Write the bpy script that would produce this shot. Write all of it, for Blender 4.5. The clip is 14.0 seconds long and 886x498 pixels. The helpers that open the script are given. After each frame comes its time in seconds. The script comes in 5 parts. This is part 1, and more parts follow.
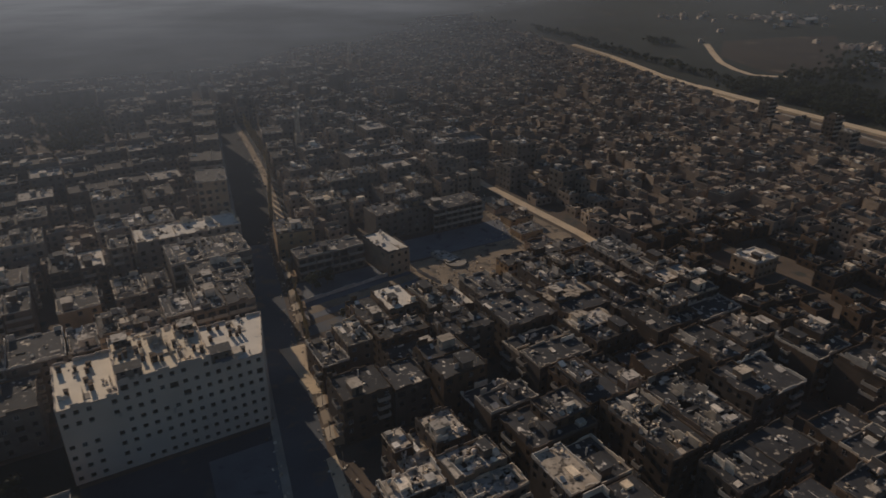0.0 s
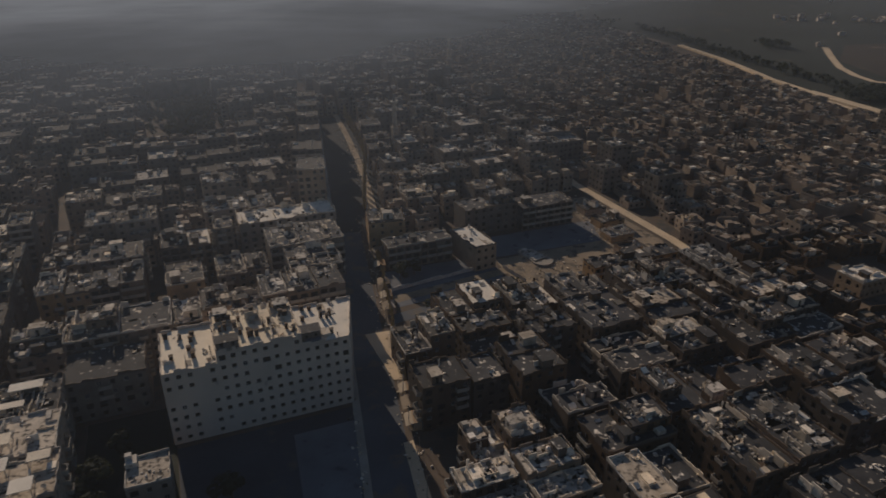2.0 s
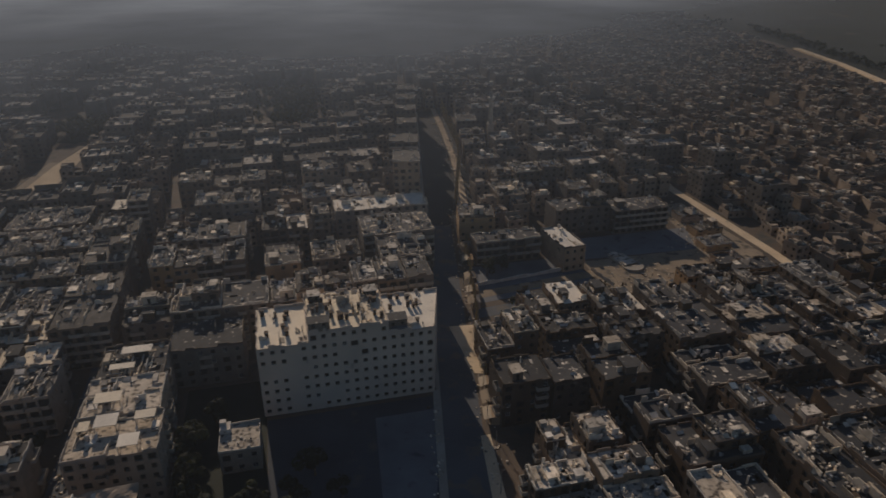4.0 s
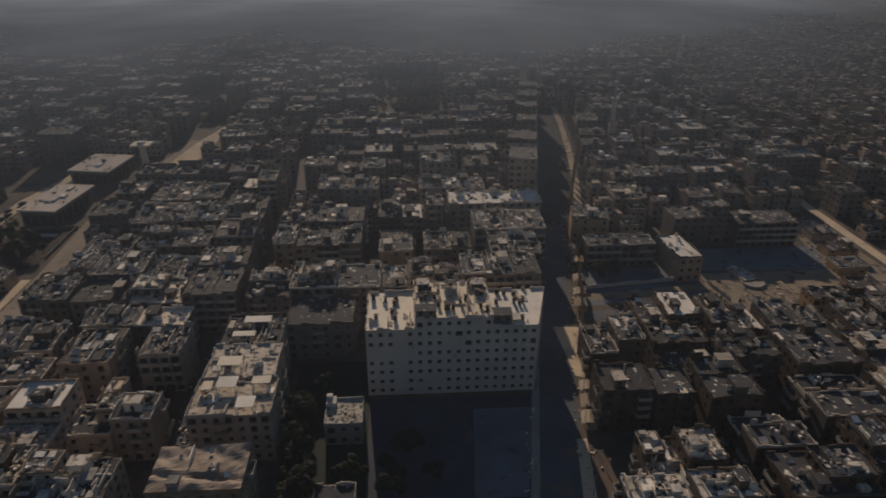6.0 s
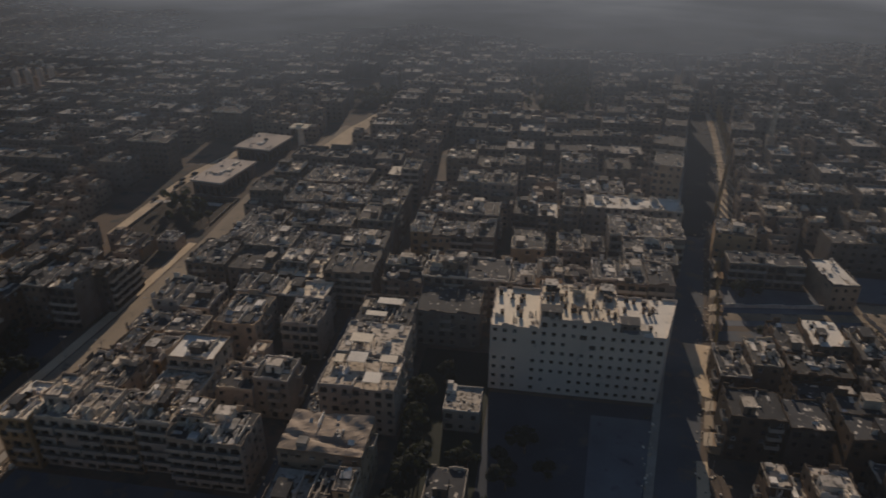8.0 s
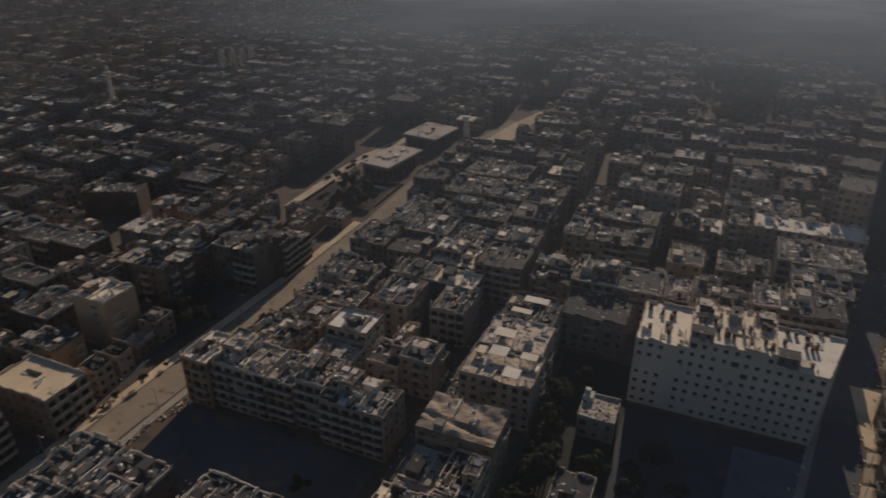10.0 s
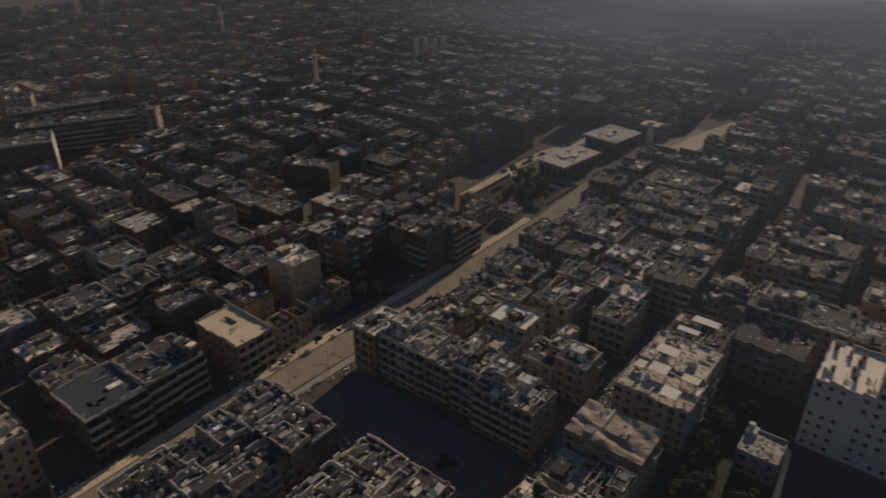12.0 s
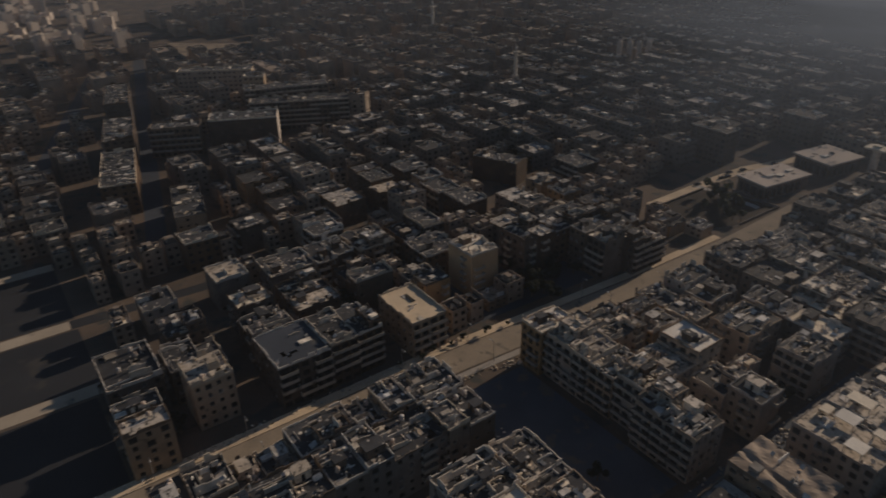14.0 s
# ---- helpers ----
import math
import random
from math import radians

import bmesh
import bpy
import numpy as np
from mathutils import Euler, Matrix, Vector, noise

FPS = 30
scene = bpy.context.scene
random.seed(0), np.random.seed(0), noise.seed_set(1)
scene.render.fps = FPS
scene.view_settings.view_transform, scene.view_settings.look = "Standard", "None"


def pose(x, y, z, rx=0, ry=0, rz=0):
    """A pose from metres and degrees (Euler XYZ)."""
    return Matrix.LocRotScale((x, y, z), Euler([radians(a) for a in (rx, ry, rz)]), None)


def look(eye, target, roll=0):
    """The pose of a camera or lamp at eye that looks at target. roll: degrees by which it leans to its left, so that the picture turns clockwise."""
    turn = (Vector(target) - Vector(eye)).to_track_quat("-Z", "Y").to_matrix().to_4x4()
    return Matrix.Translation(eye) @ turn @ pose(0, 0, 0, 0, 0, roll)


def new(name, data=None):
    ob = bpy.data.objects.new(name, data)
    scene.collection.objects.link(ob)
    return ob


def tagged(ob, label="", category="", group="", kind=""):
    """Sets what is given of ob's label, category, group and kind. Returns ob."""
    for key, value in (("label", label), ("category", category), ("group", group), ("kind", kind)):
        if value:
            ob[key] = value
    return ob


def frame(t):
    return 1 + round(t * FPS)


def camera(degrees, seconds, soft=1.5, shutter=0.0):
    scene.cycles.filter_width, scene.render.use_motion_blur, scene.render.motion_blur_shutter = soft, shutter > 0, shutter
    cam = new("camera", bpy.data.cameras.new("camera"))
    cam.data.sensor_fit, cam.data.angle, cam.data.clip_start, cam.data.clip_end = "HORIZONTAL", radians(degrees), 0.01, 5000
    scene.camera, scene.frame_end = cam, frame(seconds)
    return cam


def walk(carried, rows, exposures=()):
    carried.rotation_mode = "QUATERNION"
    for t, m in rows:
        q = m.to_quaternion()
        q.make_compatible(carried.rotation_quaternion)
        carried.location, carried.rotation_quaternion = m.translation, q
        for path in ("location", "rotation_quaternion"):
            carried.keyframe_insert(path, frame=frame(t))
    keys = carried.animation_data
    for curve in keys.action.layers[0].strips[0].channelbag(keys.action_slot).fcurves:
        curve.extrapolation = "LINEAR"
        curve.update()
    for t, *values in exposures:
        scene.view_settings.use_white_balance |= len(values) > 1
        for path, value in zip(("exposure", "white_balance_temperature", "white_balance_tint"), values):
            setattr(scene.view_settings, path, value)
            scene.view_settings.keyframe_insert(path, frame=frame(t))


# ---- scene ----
LENS = 66.34
# seconds, eye (x, y, z), yaw to the left, pitch, roll
PATH_ROWS = [
    (0.0, 5.17, 18.76, 124.46, -0.59, -25.33, 0.16),
    (0.5, 5.27, 18.16, 124.64, 1.45, -25.40, 0.11),
    (1.0, 5.37, 17.52, 124.82, 3.67, -25.48, 0.11),
    (1.5, 5.44, 16.85, 125.00, 5.62, -25.56, 0.01),
    (2.0, 5.48, 16.15, 125.17, 7.59, -25.62, 0.07),
    (2.5, 5.45, 15.52, 125.39, 9.86, -25.73, 0.03),
    (3.0, 5.40, 15.00, 125.65, 11.67, -25.80, 0.10),
    (5.5, 5.29, 12.47, 127.14, 23.19, -26.38, 0.12),
    (6.0, 5.37, 11.87, 127.49, 25.90, -26.49, 0.19),
    (6.5, 5.56, 11.23, 127.92, 28.87, -26.61, 0.17),
    (7.0, 5.85, 10.58, 128.45, 31.57, -26.73, 0.21),
    (7.5, 6.19, 9.94, 129.07, 34.65, -26.87, 0.15),
    (8.0, 6.53, 9.27, 129.79, 38.26, -27.03, 0.11),
    (10.5, 8.22, 5.48, 133.97, 56.40, -27.83, -0.05),
    (11.0, 8.48, 4.59, 134.71, 60.51, -27.99, -0.11),
    (11.5, 8.61, 3.74, 135.30, 63.71, -28.09, -0.18),
    (12.0, 8.88, 2.94, 135.84, 67.71, -28.18, -0.19),
    (12.5, 9.42, 2.24, 136.42, 71.55, -28.27, -0.31),
    (13.0, 10.25, 1.68, 137.07, 75.57, -28.35, -0.51),
    (13.5, 11.29, 1.29, 137.77, 80.27, -28.40, -0.76),
    (14.0, 12.38, 0.98, 138.50, 84.41, -28.41, -0.91),
]
EXPOSURE = -0.52
cam = camera(LENS, 14.0, soft=1.6, shutter=0.8)
walk(cam, [(t, pose(x, y, z, 90 + pitch, 0, yaw) @ pose(0, 0, 0, 0, 0, roll)) for t, x, y, z, yaw, pitch, roll in PATH_ROWS],
     exposures=[(0.0, EXPOSURE), (6.5, EXPOSURE + 0.12), (8.0, EXPOSURE + 0.18), (11.0, EXPOSURE + 0.08), (12.5, EXPOSURE), (14.0, EXPOSURE - 0.12)])

# ---------------------------------------------------------------- light
SUN_YAW, SUN_UP = 34.5, 20.5          # degrees to the left of +y, degrees above the horizon
world = bpy.data.worlds.new("sky")
scene.world = world
world.use_nodes = True
wn = world.node_tree.nodes
sky = wn.new("ShaderNodeTexSky")
sky.sky_type, sky.sun_disc = "NISHITA", False
sky.sun_elevation, sky.sun_rotation = radians(SUN_UP), radians(-SUN_YAW)
sky.dust_density, sky.air_density, sky.ozone_density = 0.8, 1.1, 3.0
wn["Background"].inputs["Strength"].default_value = 0.055
world.node_tree.links.new(sky.outputs[0], wn["Background"].inputs["Color"])
sun = new("sun", bpy.data.lights.new("sun", "SUN"))
sun.data.energy, sun.data.angle, sun.data.color = 5.0, radians(0.6), (1.0, 0.805, 0.62)
sun_way = Vector((-math.sin(radians(SUN_YAW)) * math.cos(radians(SUN_UP)),
                  math.cos(radians(SUN_YAW)) * math.cos(radians(SUN_UP)), math.sin(radians(SUN_UP))))
sun.matrix_world = look(sun_way * 900, (0, 0, 0))


# ---------------------------------------------------------------- materials
def surface(name, light, dark, rough=0.9, scale=0.25, grain=6.0, bump=0.25, vary=0.0, island=0.0, stain=None, stain_at=0.55, metal=0.0):
    """A weathered surface: a slow and a fine noise between two colours, stains, relief, and a tone of its own for each object or piece."""
    m = bpy.data.materials.new(name)
    m.use_nodes = True
    n, link = m.node_tree.nodes, m.node_tree.links.new
    bsdf = n["Principled BSDF"]
    bsdf.inputs["Roughness"].default_value, bsdf.inputs["Metallic"].default_value = rough, metal
    bsdf.inputs["Specular IOR Level"].default_value = 0.25
    geo = n.new("ShaderNodeNewGeometry")
    slow, fine = n.new("ShaderNodeTexNoise"), n.new("ShaderNodeTexNoise")
    slow.inputs["Scale"].default_value, slow.inputs["Detail"].default_value = scale, 5.0
    fine.inputs["Scale"].default_value, fine.inputs["Detail"].default_value = grain, 3.0
    for t in (slow, fine):
        link(geo.outputs["Position"], t.inputs["Vector"])
    add = n.new("ShaderNodeMath")
    add.operation, add.use_clamp = "MULTIPLY_ADD", True
    link(fine.outputs[0], add.inputs[0])
    add.inputs[1].default_value = 0.5
    sub = n.new("ShaderNodeMath")
    sub.operation = "MULTIPLY_ADD"
    link(slow.outputs[0], sub.inputs[0])
    sub.inputs[1].default_value, sub.inputs[2].default_value = 1.9, -0.7
    link(sub.outputs[0], add.inputs[2])
    mix = n.new("ShaderNodeMix")
    mix.data_type = "RGBA"
    mix.inputs[6].default_value, mix.inputs[7].default_value = (*dark, 1), (*light, 1)
    link(add.outputs[0], mix.inputs[0])
    colour = mix.outputs[2]
    if stain:
        st = n.new("ShaderNodeTexNoise")
        st.inputs["Scale"].default_value, st.inputs["Detail"].default_value = scale * 2.3, 6.0
        shift = n.new("ShaderNodeVectorMath")
        shift.operation = "ADD"
        shift.inputs[1].default_value = (31.0, 17.0, 5.0)
        link(geo.outputs["Position"], shift.inputs[0])
        link(shift.outputs[0], st.inputs["Vector"])
        ramp = n.new("ShaderNodeMapRange")
        ramp.inputs[1].default_value, ramp.inputs[2].default_value = stain_at, stain_at + 0.1
        link(st.outputs[0], ramp.inputs[0])
        m2 = n.new("ShaderNodeMix")
        m2.data_type = "RGBA"
        link(ramp.outputs[0], m2.inputs[0])
        link(colour, m2.inputs[6])
        m2.inputs[7].default_value = (*stain, 1)
        colour = m2.outputs[2]
    for amount, socket in ((vary, "object"), (island, "piece")):
        if amount:
            src = n.new("ShaderNodeObjectInfo").outputs["Random"] if socket == "object" else geo.outputs["Random Per Island"]
            hsv = n.new("ShaderNodeHueSaturation")
            val = n.new("ShaderNodeMapRange")
            val.inputs[3].default_value, val.inputs[4].default_value = 1 - amount, 1 + amount
            link(src, val.inputs[0])
            link(val.outputs[0], hsv.inputs["Value"])
            sat = n.new("ShaderNodeMath")
            sat.operation = "PINGPONG"
            link(src, sat.inputs[0])
            sat.inputs[1].default_value = 0.13
            s2 = n.new("ShaderNodeMapRange")
            s2.inputs[2].default_value, s2.inputs[3].default_value, s2.inputs[4].default_value = 0.13, 0.55, 1.25
            link(sat.outputs[0], s2.inputs[0])
            link(s2.outputs[0], hsv.inputs["Saturation"])
            link(colour, hsv.inputs["Color"])
            colour = hsv.outputs[0]
    link(colour, bsdf.inputs["Base Color"])
    bp = n.new("ShaderNodeBump")
    bp.inputs["Strength"].default_value, bp.inputs["Distance"].default_value = bump, 0.15
    link(fine.outputs[0], bp.inputs["Height"])
    link(bp.outputs[0], bsdf.inputs["Normal"])
    return m


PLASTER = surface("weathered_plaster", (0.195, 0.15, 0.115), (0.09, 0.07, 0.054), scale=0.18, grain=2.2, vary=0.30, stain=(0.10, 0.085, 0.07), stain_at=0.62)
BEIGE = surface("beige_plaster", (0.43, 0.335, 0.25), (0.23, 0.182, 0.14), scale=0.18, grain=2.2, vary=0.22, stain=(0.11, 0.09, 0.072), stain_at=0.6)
PALE = surface("pale_render", (0.60, 0.51, 0.435), (0.45, 0.385, 0.333), scale=0.12, grain=1.6, stain=(0.27, 0.24, 0.21), stain_at=0.66)
# The dark stain mimics shadows thrown across a pale sunlit roof.
ROOFING = surface("bleached_roof_screed", (0.60, 0.52, 0.43), (0.25, 0.215, 0.175), scale=0.3, grain=1.4, vary=0.2, stain=(0.085, 0.073, 0.062), stain_at=0.53)
BROWN_ROOF = surface("brown_roof_screed", (0.37, 0.295, 0.232), (0.17, 0.137, 0.108), scale=0.12, grain=0.8, stain=(0.60, 0.53, 0.45), stain_at=0.63)
# Dark brown so that fronts in shade come out near-black.
DARK_BROWN = surface("dark_brown_plaster", (0.118, 0.08, 0.055), (0.056, 0.04, 0.029), scale=0.16, grain=2.2, vary=0.3, stain=(0.20, 0.14, 0.095), stain_at=0.64)
SUBURB = surface("dusty_brown_plaster", (0.32, 0.255, 0.20), (0.17, 0.136, 0.108), scale=0.15, grain=1.8, stain=(0.10, 0.085, 0.07), stain_at=0.62)
GREEN = surface("dull_green_scrub", (0.027, 0.031, 0.021), (0.014, 0.018, 0.012), scale=0.05, grain=0.6, bump=0.6, stain=(0.045, 0.04, 0.03), stain_at=0.62)
MUD = surface("dark_garden_soil", (0.036, 0.024, 0.016), (0.013, 0.011, 0.009), scale=0.09, grain=0.9, bump=0.6, stain=(0.10, 0.062, 0.036), stain_at=0.6)
PLOUGH = surface("bare_brown_earth", (0.048, 0.035, 0.025), (0.024, 0.019, 0.015), scale=0.012, grain=0.25, bump=0.5, stain=(0.12, 0.085, 0.058), stain_at=0.62)
OCHRE_LEAF = surface("dry_poplar_leaves", (0.36, 0.285, 0.15), (0.17, 0.14, 0.08), scale=0.6, grain=3.0, bump=0.6, island=0.4)
# Bluish dark paints roof shade, the pale stain paints its sunlit patches.
DARK_ROOF = surface("dark_patchy_roof_felt", (0.062, 0.061, 0.064), (0.028, 0.029, 0.033), scale=0.25, grain=1.4, vary=0.25, stain=(0.72, 0.63, 0.52), stain_at=0.605)
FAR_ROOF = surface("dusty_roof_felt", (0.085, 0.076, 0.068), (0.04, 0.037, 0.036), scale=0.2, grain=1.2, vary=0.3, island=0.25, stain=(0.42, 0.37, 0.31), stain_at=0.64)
# Near-black: stands in for shade on the avenue and a street end; also on lots.
DEEP_TAR = surface("near_black_asphalt", (0.034, 0.035, 0.039), (0.02, 0.021, 0.025), scale=0.05, grain=1.1, bump=0.3, stain=(0.05, 0.046, 0.042), stain_at=0.6)
WHITE_ROOF = surface("white_roof_screed", (0.80, 0.72, 0.60), (0.60, 0.53, 0.435), scale=0.2, grain=1.5, vary=0.06, stain=(0.33, 0.30, 0.26), stain_at=0.66)
CONCRETE = surface("broken_concrete", (0.69, 0.60, 0.49), (0.34, 0.29, 0.235), scale=0.4, grain=3.0, vary=0.22, stain=(0.16, 0.14, 0.12), stain_at=0.64)
DEBRIS = surface("mixed_rubble", (0.70, 0.61, 0.50), (0.22, 0.19, 0.155), scale=0.5, grain=3.0, island=0.85, vary=0.1)
# Near-black paints the dark of unlit rooms behind openings; also hatches and tyres.
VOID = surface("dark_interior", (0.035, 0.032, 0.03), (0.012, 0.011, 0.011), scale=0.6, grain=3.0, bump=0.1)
DUST = surface("dusty_ground", (0.150, 0.110, 0.080), (0.062, 0.050, 0.041), scale=0.05, grain=0.9, bump=0.5, stain=(0.055, 0.055, 0.05), stain_at=0.55)
# Bluish: the tint of shade and haze over the avenue is in the colour.
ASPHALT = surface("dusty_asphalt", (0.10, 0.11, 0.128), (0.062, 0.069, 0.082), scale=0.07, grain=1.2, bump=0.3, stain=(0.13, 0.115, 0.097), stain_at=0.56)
# Blue cast of shaded ground, put into the surface colour.
SHADE_BLUE = surface("shade_blue_concrete", (0.165, 0.174, 0.194), (0.10, 0.108, 0.124), scale=0.1, grain=1.2, stain=(0.06, 0.064, 0.073), stain_at=0.6)
# Bluish: skylight tint of shaded yards, painted into the asphalt.
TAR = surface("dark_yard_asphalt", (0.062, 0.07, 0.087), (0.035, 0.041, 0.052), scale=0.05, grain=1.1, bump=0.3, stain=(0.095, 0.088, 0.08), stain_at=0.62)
SAND_ROAD = surface("sandy_road", (0.46, 0.385, 0.295), (0.30, 0.25, 0.19), scale=0.09, grain=1.1, bump=0.4, stain=(0.17, 0.15, 0.125), stain_at=0.62)
# Lighter sand that carries the brightness of sunlit strips; also pale paving.
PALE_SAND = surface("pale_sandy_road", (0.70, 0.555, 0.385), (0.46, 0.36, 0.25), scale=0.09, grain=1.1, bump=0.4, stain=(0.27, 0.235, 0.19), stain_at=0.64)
ROAD_DUST = surface("dust_covered_road", (0.33, 0.268, 0.198), (0.215, 0.176, 0.132), scale=0.09, grain=1.1, bump=0.4, stain=(0.13, 0.112, 0.09), stain_at=0.6)
EARTH = surface("packed_earth", (0.33, 0.262, 0.187), (0.16, 0.128, 0.095), scale=0.08, grain=0.9, bump=0.5, stain=(0.075, 0.068, 0.058), stain_at=0.56)
PAVING = surface("grey_paving", (0.40, 0.36, 0.31), (0.24, 0.215, 0.185), scale=0.12, grain=1.5, stain=(0.14, 0.125, 0.11), stain_at=0.6)
SOIL = surface("brown_field", (0.017, 0.024, 0.020), (0.008, 0.013, 0.011), scale=0.012, grain=0.3, bump=0.5, stain=(0.052, 0.040, 0.027), stain_at=0.62)
LEAF = surface("dull_foliage", (0.027, 0.033, 0.022), (0.013, 0.017, 0.012), scale=0.6, grain=3.0, bump=0.6, island=0.4)
BARK = surface("bark", (0.16, 0.12, 0.085), (0.08, 0.06, 0.045), scale=1.0, grain=8.0)
METAL = surface("dull_metal", (0.34, 0.34, 0.34), (0.20, 0.19, 0.18), rough=0.5, scale=1.0, grain=5.0, bump=0.05, vary=0.3, metal=0.5)
DISH = surface("painted_dish", (0.62, 0.61, 0.58), (0.45, 0.43, 0.40), rough=0.5, scale=1.0, grain=5.0, bump=0.05, vary=0.15)
TANK = surface("tank_paint", (0.50, 0.46, 0.42), (0.30, 0.22, 0.17), rough=0.55, scale=0.8, grain=4.0, bump=0.1, vary=0.5)
FRAME = surface("window_frame", (0.44, 0.42, 0.39), (0.28, 0.26, 0.24), rough=0.5, scale=1.0, grain=5.0, bump=0.05, vary=0.3)
GLASS = surface("dusty_glass", (0.06, 0.065, 0.07), (0.03, 0.03, 0.033), rough=0.22, scale=0.5, grain=2.0, bump=0.03)
OCHRE = surface("ochre_render", (0.50, 0.345, 0.205), (0.34, 0.235, 0.145), scale=0.12, grain=1.8, stain=(0.20, 0.145, 0.10), stain_at=0.66)
BRICKISH = surface("warm_plaster", (0.42, 0.295, 0.185), (0.23, 0.163, 0.105), scale=0.18, grain=2.2, vary=0.15, stain=(0.12, 0.095, 0.07), stain_at=0.64)

# ---------------------------------------------------------------- plan: u runs along the cross streets, v along the long streets
GRID = 29.5
CA, SA = math.cos(radians(GRID)), math.sin(radians(GRID))


def let_light_through(m, share, tint):
    """Leaves pass some of the light that falls on their other side."""
    n, link = m.node_tree.nodes, m.node_tree.links.new
    thru, both = n.new("ShaderNodeBsdfTranslucent"), n.new("ShaderNodeMixShader")
    thru.inputs["Color"].default_value = (*tint, 1)
    both.inputs[0].default_value = share
    link(n["Principled BSDF"].outputs[0], both.inputs[1])
    link(thru.outputs[0], both.inputs[2])
    link(both.outputs[0], n["Material Output"].inputs["Surface"])


let_light_through(OCHRE_LEAF, 0.3, (0.34, 0.26, 0.12))
let_light_through(LEAF, 0.3, (0.05, 0.06, 0.025))


def place(u, v, z=0.0, turn=0.0):
    return pose(u * CA - v * SA, u * SA + v * CA, z, 0, 0, GRID + turn)


class Shape:
    """Gathers faces of one mesh."""

    def __init__(self):
        self.v, self.f, self.m = [], [], []

    def poly(self, pts, mat=0):
        k = len(self.v)
        self.v.extend(pts)
        self.f.append(tuple(range(k, k + len(pts))))
        self.m.append(mat)

    def box(self, x0, x1, y0, y1, z0, z1, mat=0, spin=0.0, tip=0.0):
        k = len(self.v)
        cx, cy = (x0 + x1) / 2, (y0 + y1) / 2
        c, s = math.cos(spin), math.sin(spin)
        for x, y, z in ((x0, y0, z0), (x1, y0, z0), (x1, y1, z0), (x0, y1, z0), (x0, y0, z1), (x1, y0, z1), (x1, y1, z1), (x0, y1, z1)):
            dx, dy = x - cx, y - cy
            self.v.append((cx + dx * c - dy * s, cy + dx * s + dy * c, z + tip * dx))
        for f in ((0, 3, 2, 1), (4, 5, 6, 7), (0, 1, 5, 4), (1, 2, 6, 5), (2, 3, 7, 6), (3, 0, 4, 7)):
            self.f.append(tuple(k + i for i in f))
            self.m.append(mat)

    def tube(self, cx, cy, z0, z1, r0, r1, n=8, mat=0, cap=True):
        k = len(self.v)
        for z, r in ((z0, r0), (z1, r1)):
            for i in range(n):
                a = 2 * math.pi * i / n
                self.v.append((cx + r * math.cos(a), cy + r * math.sin(a), z))
        for i in range(n):
            j = (i + 1) % n
            self.f.append((k + i, k + j, k + n + j, k + n + i))
            self.m.append(mat)
        if cap:
            self.f.append(tuple(k + n + i for i in range(n)))
            self.m.append(mat)

    def mesh(self, name, mats):
        me = bpy.data.meshes.new(name)
        me.from_pydata(self.v, [], self.f)
        for mt in mats:
            me.materials.append(mt)
        me.polygons.foreach_set("material_index", self.m)
        me.update()
        return me


def part(name, data, parent, local=None, label=""):
    ob = new(name, data)
    ob.parent = parent
    if local is not None:
        ob.matrix_local = local
    return tagged(ob, label)


def thing(name, m, label, category, group="", kind="", data=None):
    ob = new(name, data)
    ob.matrix_world = m
    return tagged(ob, label, category, group, kind)


def setting(name, shape, mats, label, category, m=None, kind="structure"):
    ob = new(name, shape.mesh(name, mats))
    ob.matrix_world = m if m is not None else place(0, 0)
    return tagged(ob, label, category, "", kind)


def facade(sh, p, q, z0, z1, bays, floors, hole, rng, deep=0.45, ruin=0.1, skip=()):
    """A wall from p to q (outside to the right of the way p to q) with a recessed opening for each bay and floor. Returns the middles of the openings."""
    dx, dy = q[0] - p[0], q[1] - p[1]
    length = math.hypot(dx, dy)
    dx, dy = dx / length, dy / length
    nx, ny = dy, -dx
    cw, ch = length / bays, (z1 - z0) / floors
    got = []

    def at(a, z, d=0.0):
        return (p[0] + dx * a - nx * d, p[1] + dy * a - ny * d, z)

    for j in range(floors):
        za, zb = z0 + j * ch, z0 + (j + 1) * ch
        for i in range(bays):
            a0, a1 = i * cw, (i + 1) * cw
            if (i, j) in skip or rng.random() < 0.05:
                sh.poly([at(a0, za), at(a1, za), at(a1, zb), at(a0, zb)])
                continue
            w, h, sill = hole
            w = min(w, cw * 0.86)
            if rng.random() < ruin:
                w, h, sill = min(w * rng.uniform(1.2, 1.7), cw * 0.92), min(h * 1.3, ch * 0.8), sill * 0.5
            m = (a0 + a1) / 2
            h0, h1, b0, b1 = m - w / 2, m + w / 2, za + sill, min(za + sill + h, zb - 0.2)
            sh.poly([at(a0, za), at(a1, za), at(a1, b0), at(a0, b0)])
            sh.poly([at(a0, b1), at(a1, b1), at(a1, zb), at(a0, zb)])
            sh.poly([at(a0, b0), at(h0, b0), at(h0, b1), at(a0, b1)])
            sh.poly([at(h1, b0), at(a1, b0), at(a1, b1), at(h1, b1)])
            sh.poly([at(h0, b0), at(h1, b0), at(h1, b0, deep), at(h0, b0, deep)])
            sh.poly([at(h0, b1, deep), at(h1, b1, deep), at(h1, b1), at(h0, b1)])
            sh.poly([at(h0, b0, deep), at(h0, b1, deep), at(h0, b1), at(h0, b0)])
            sh.poly([at(h1, b0), at(h1, b1), at(h1, b1, deep), at(h1, b0, deep)])
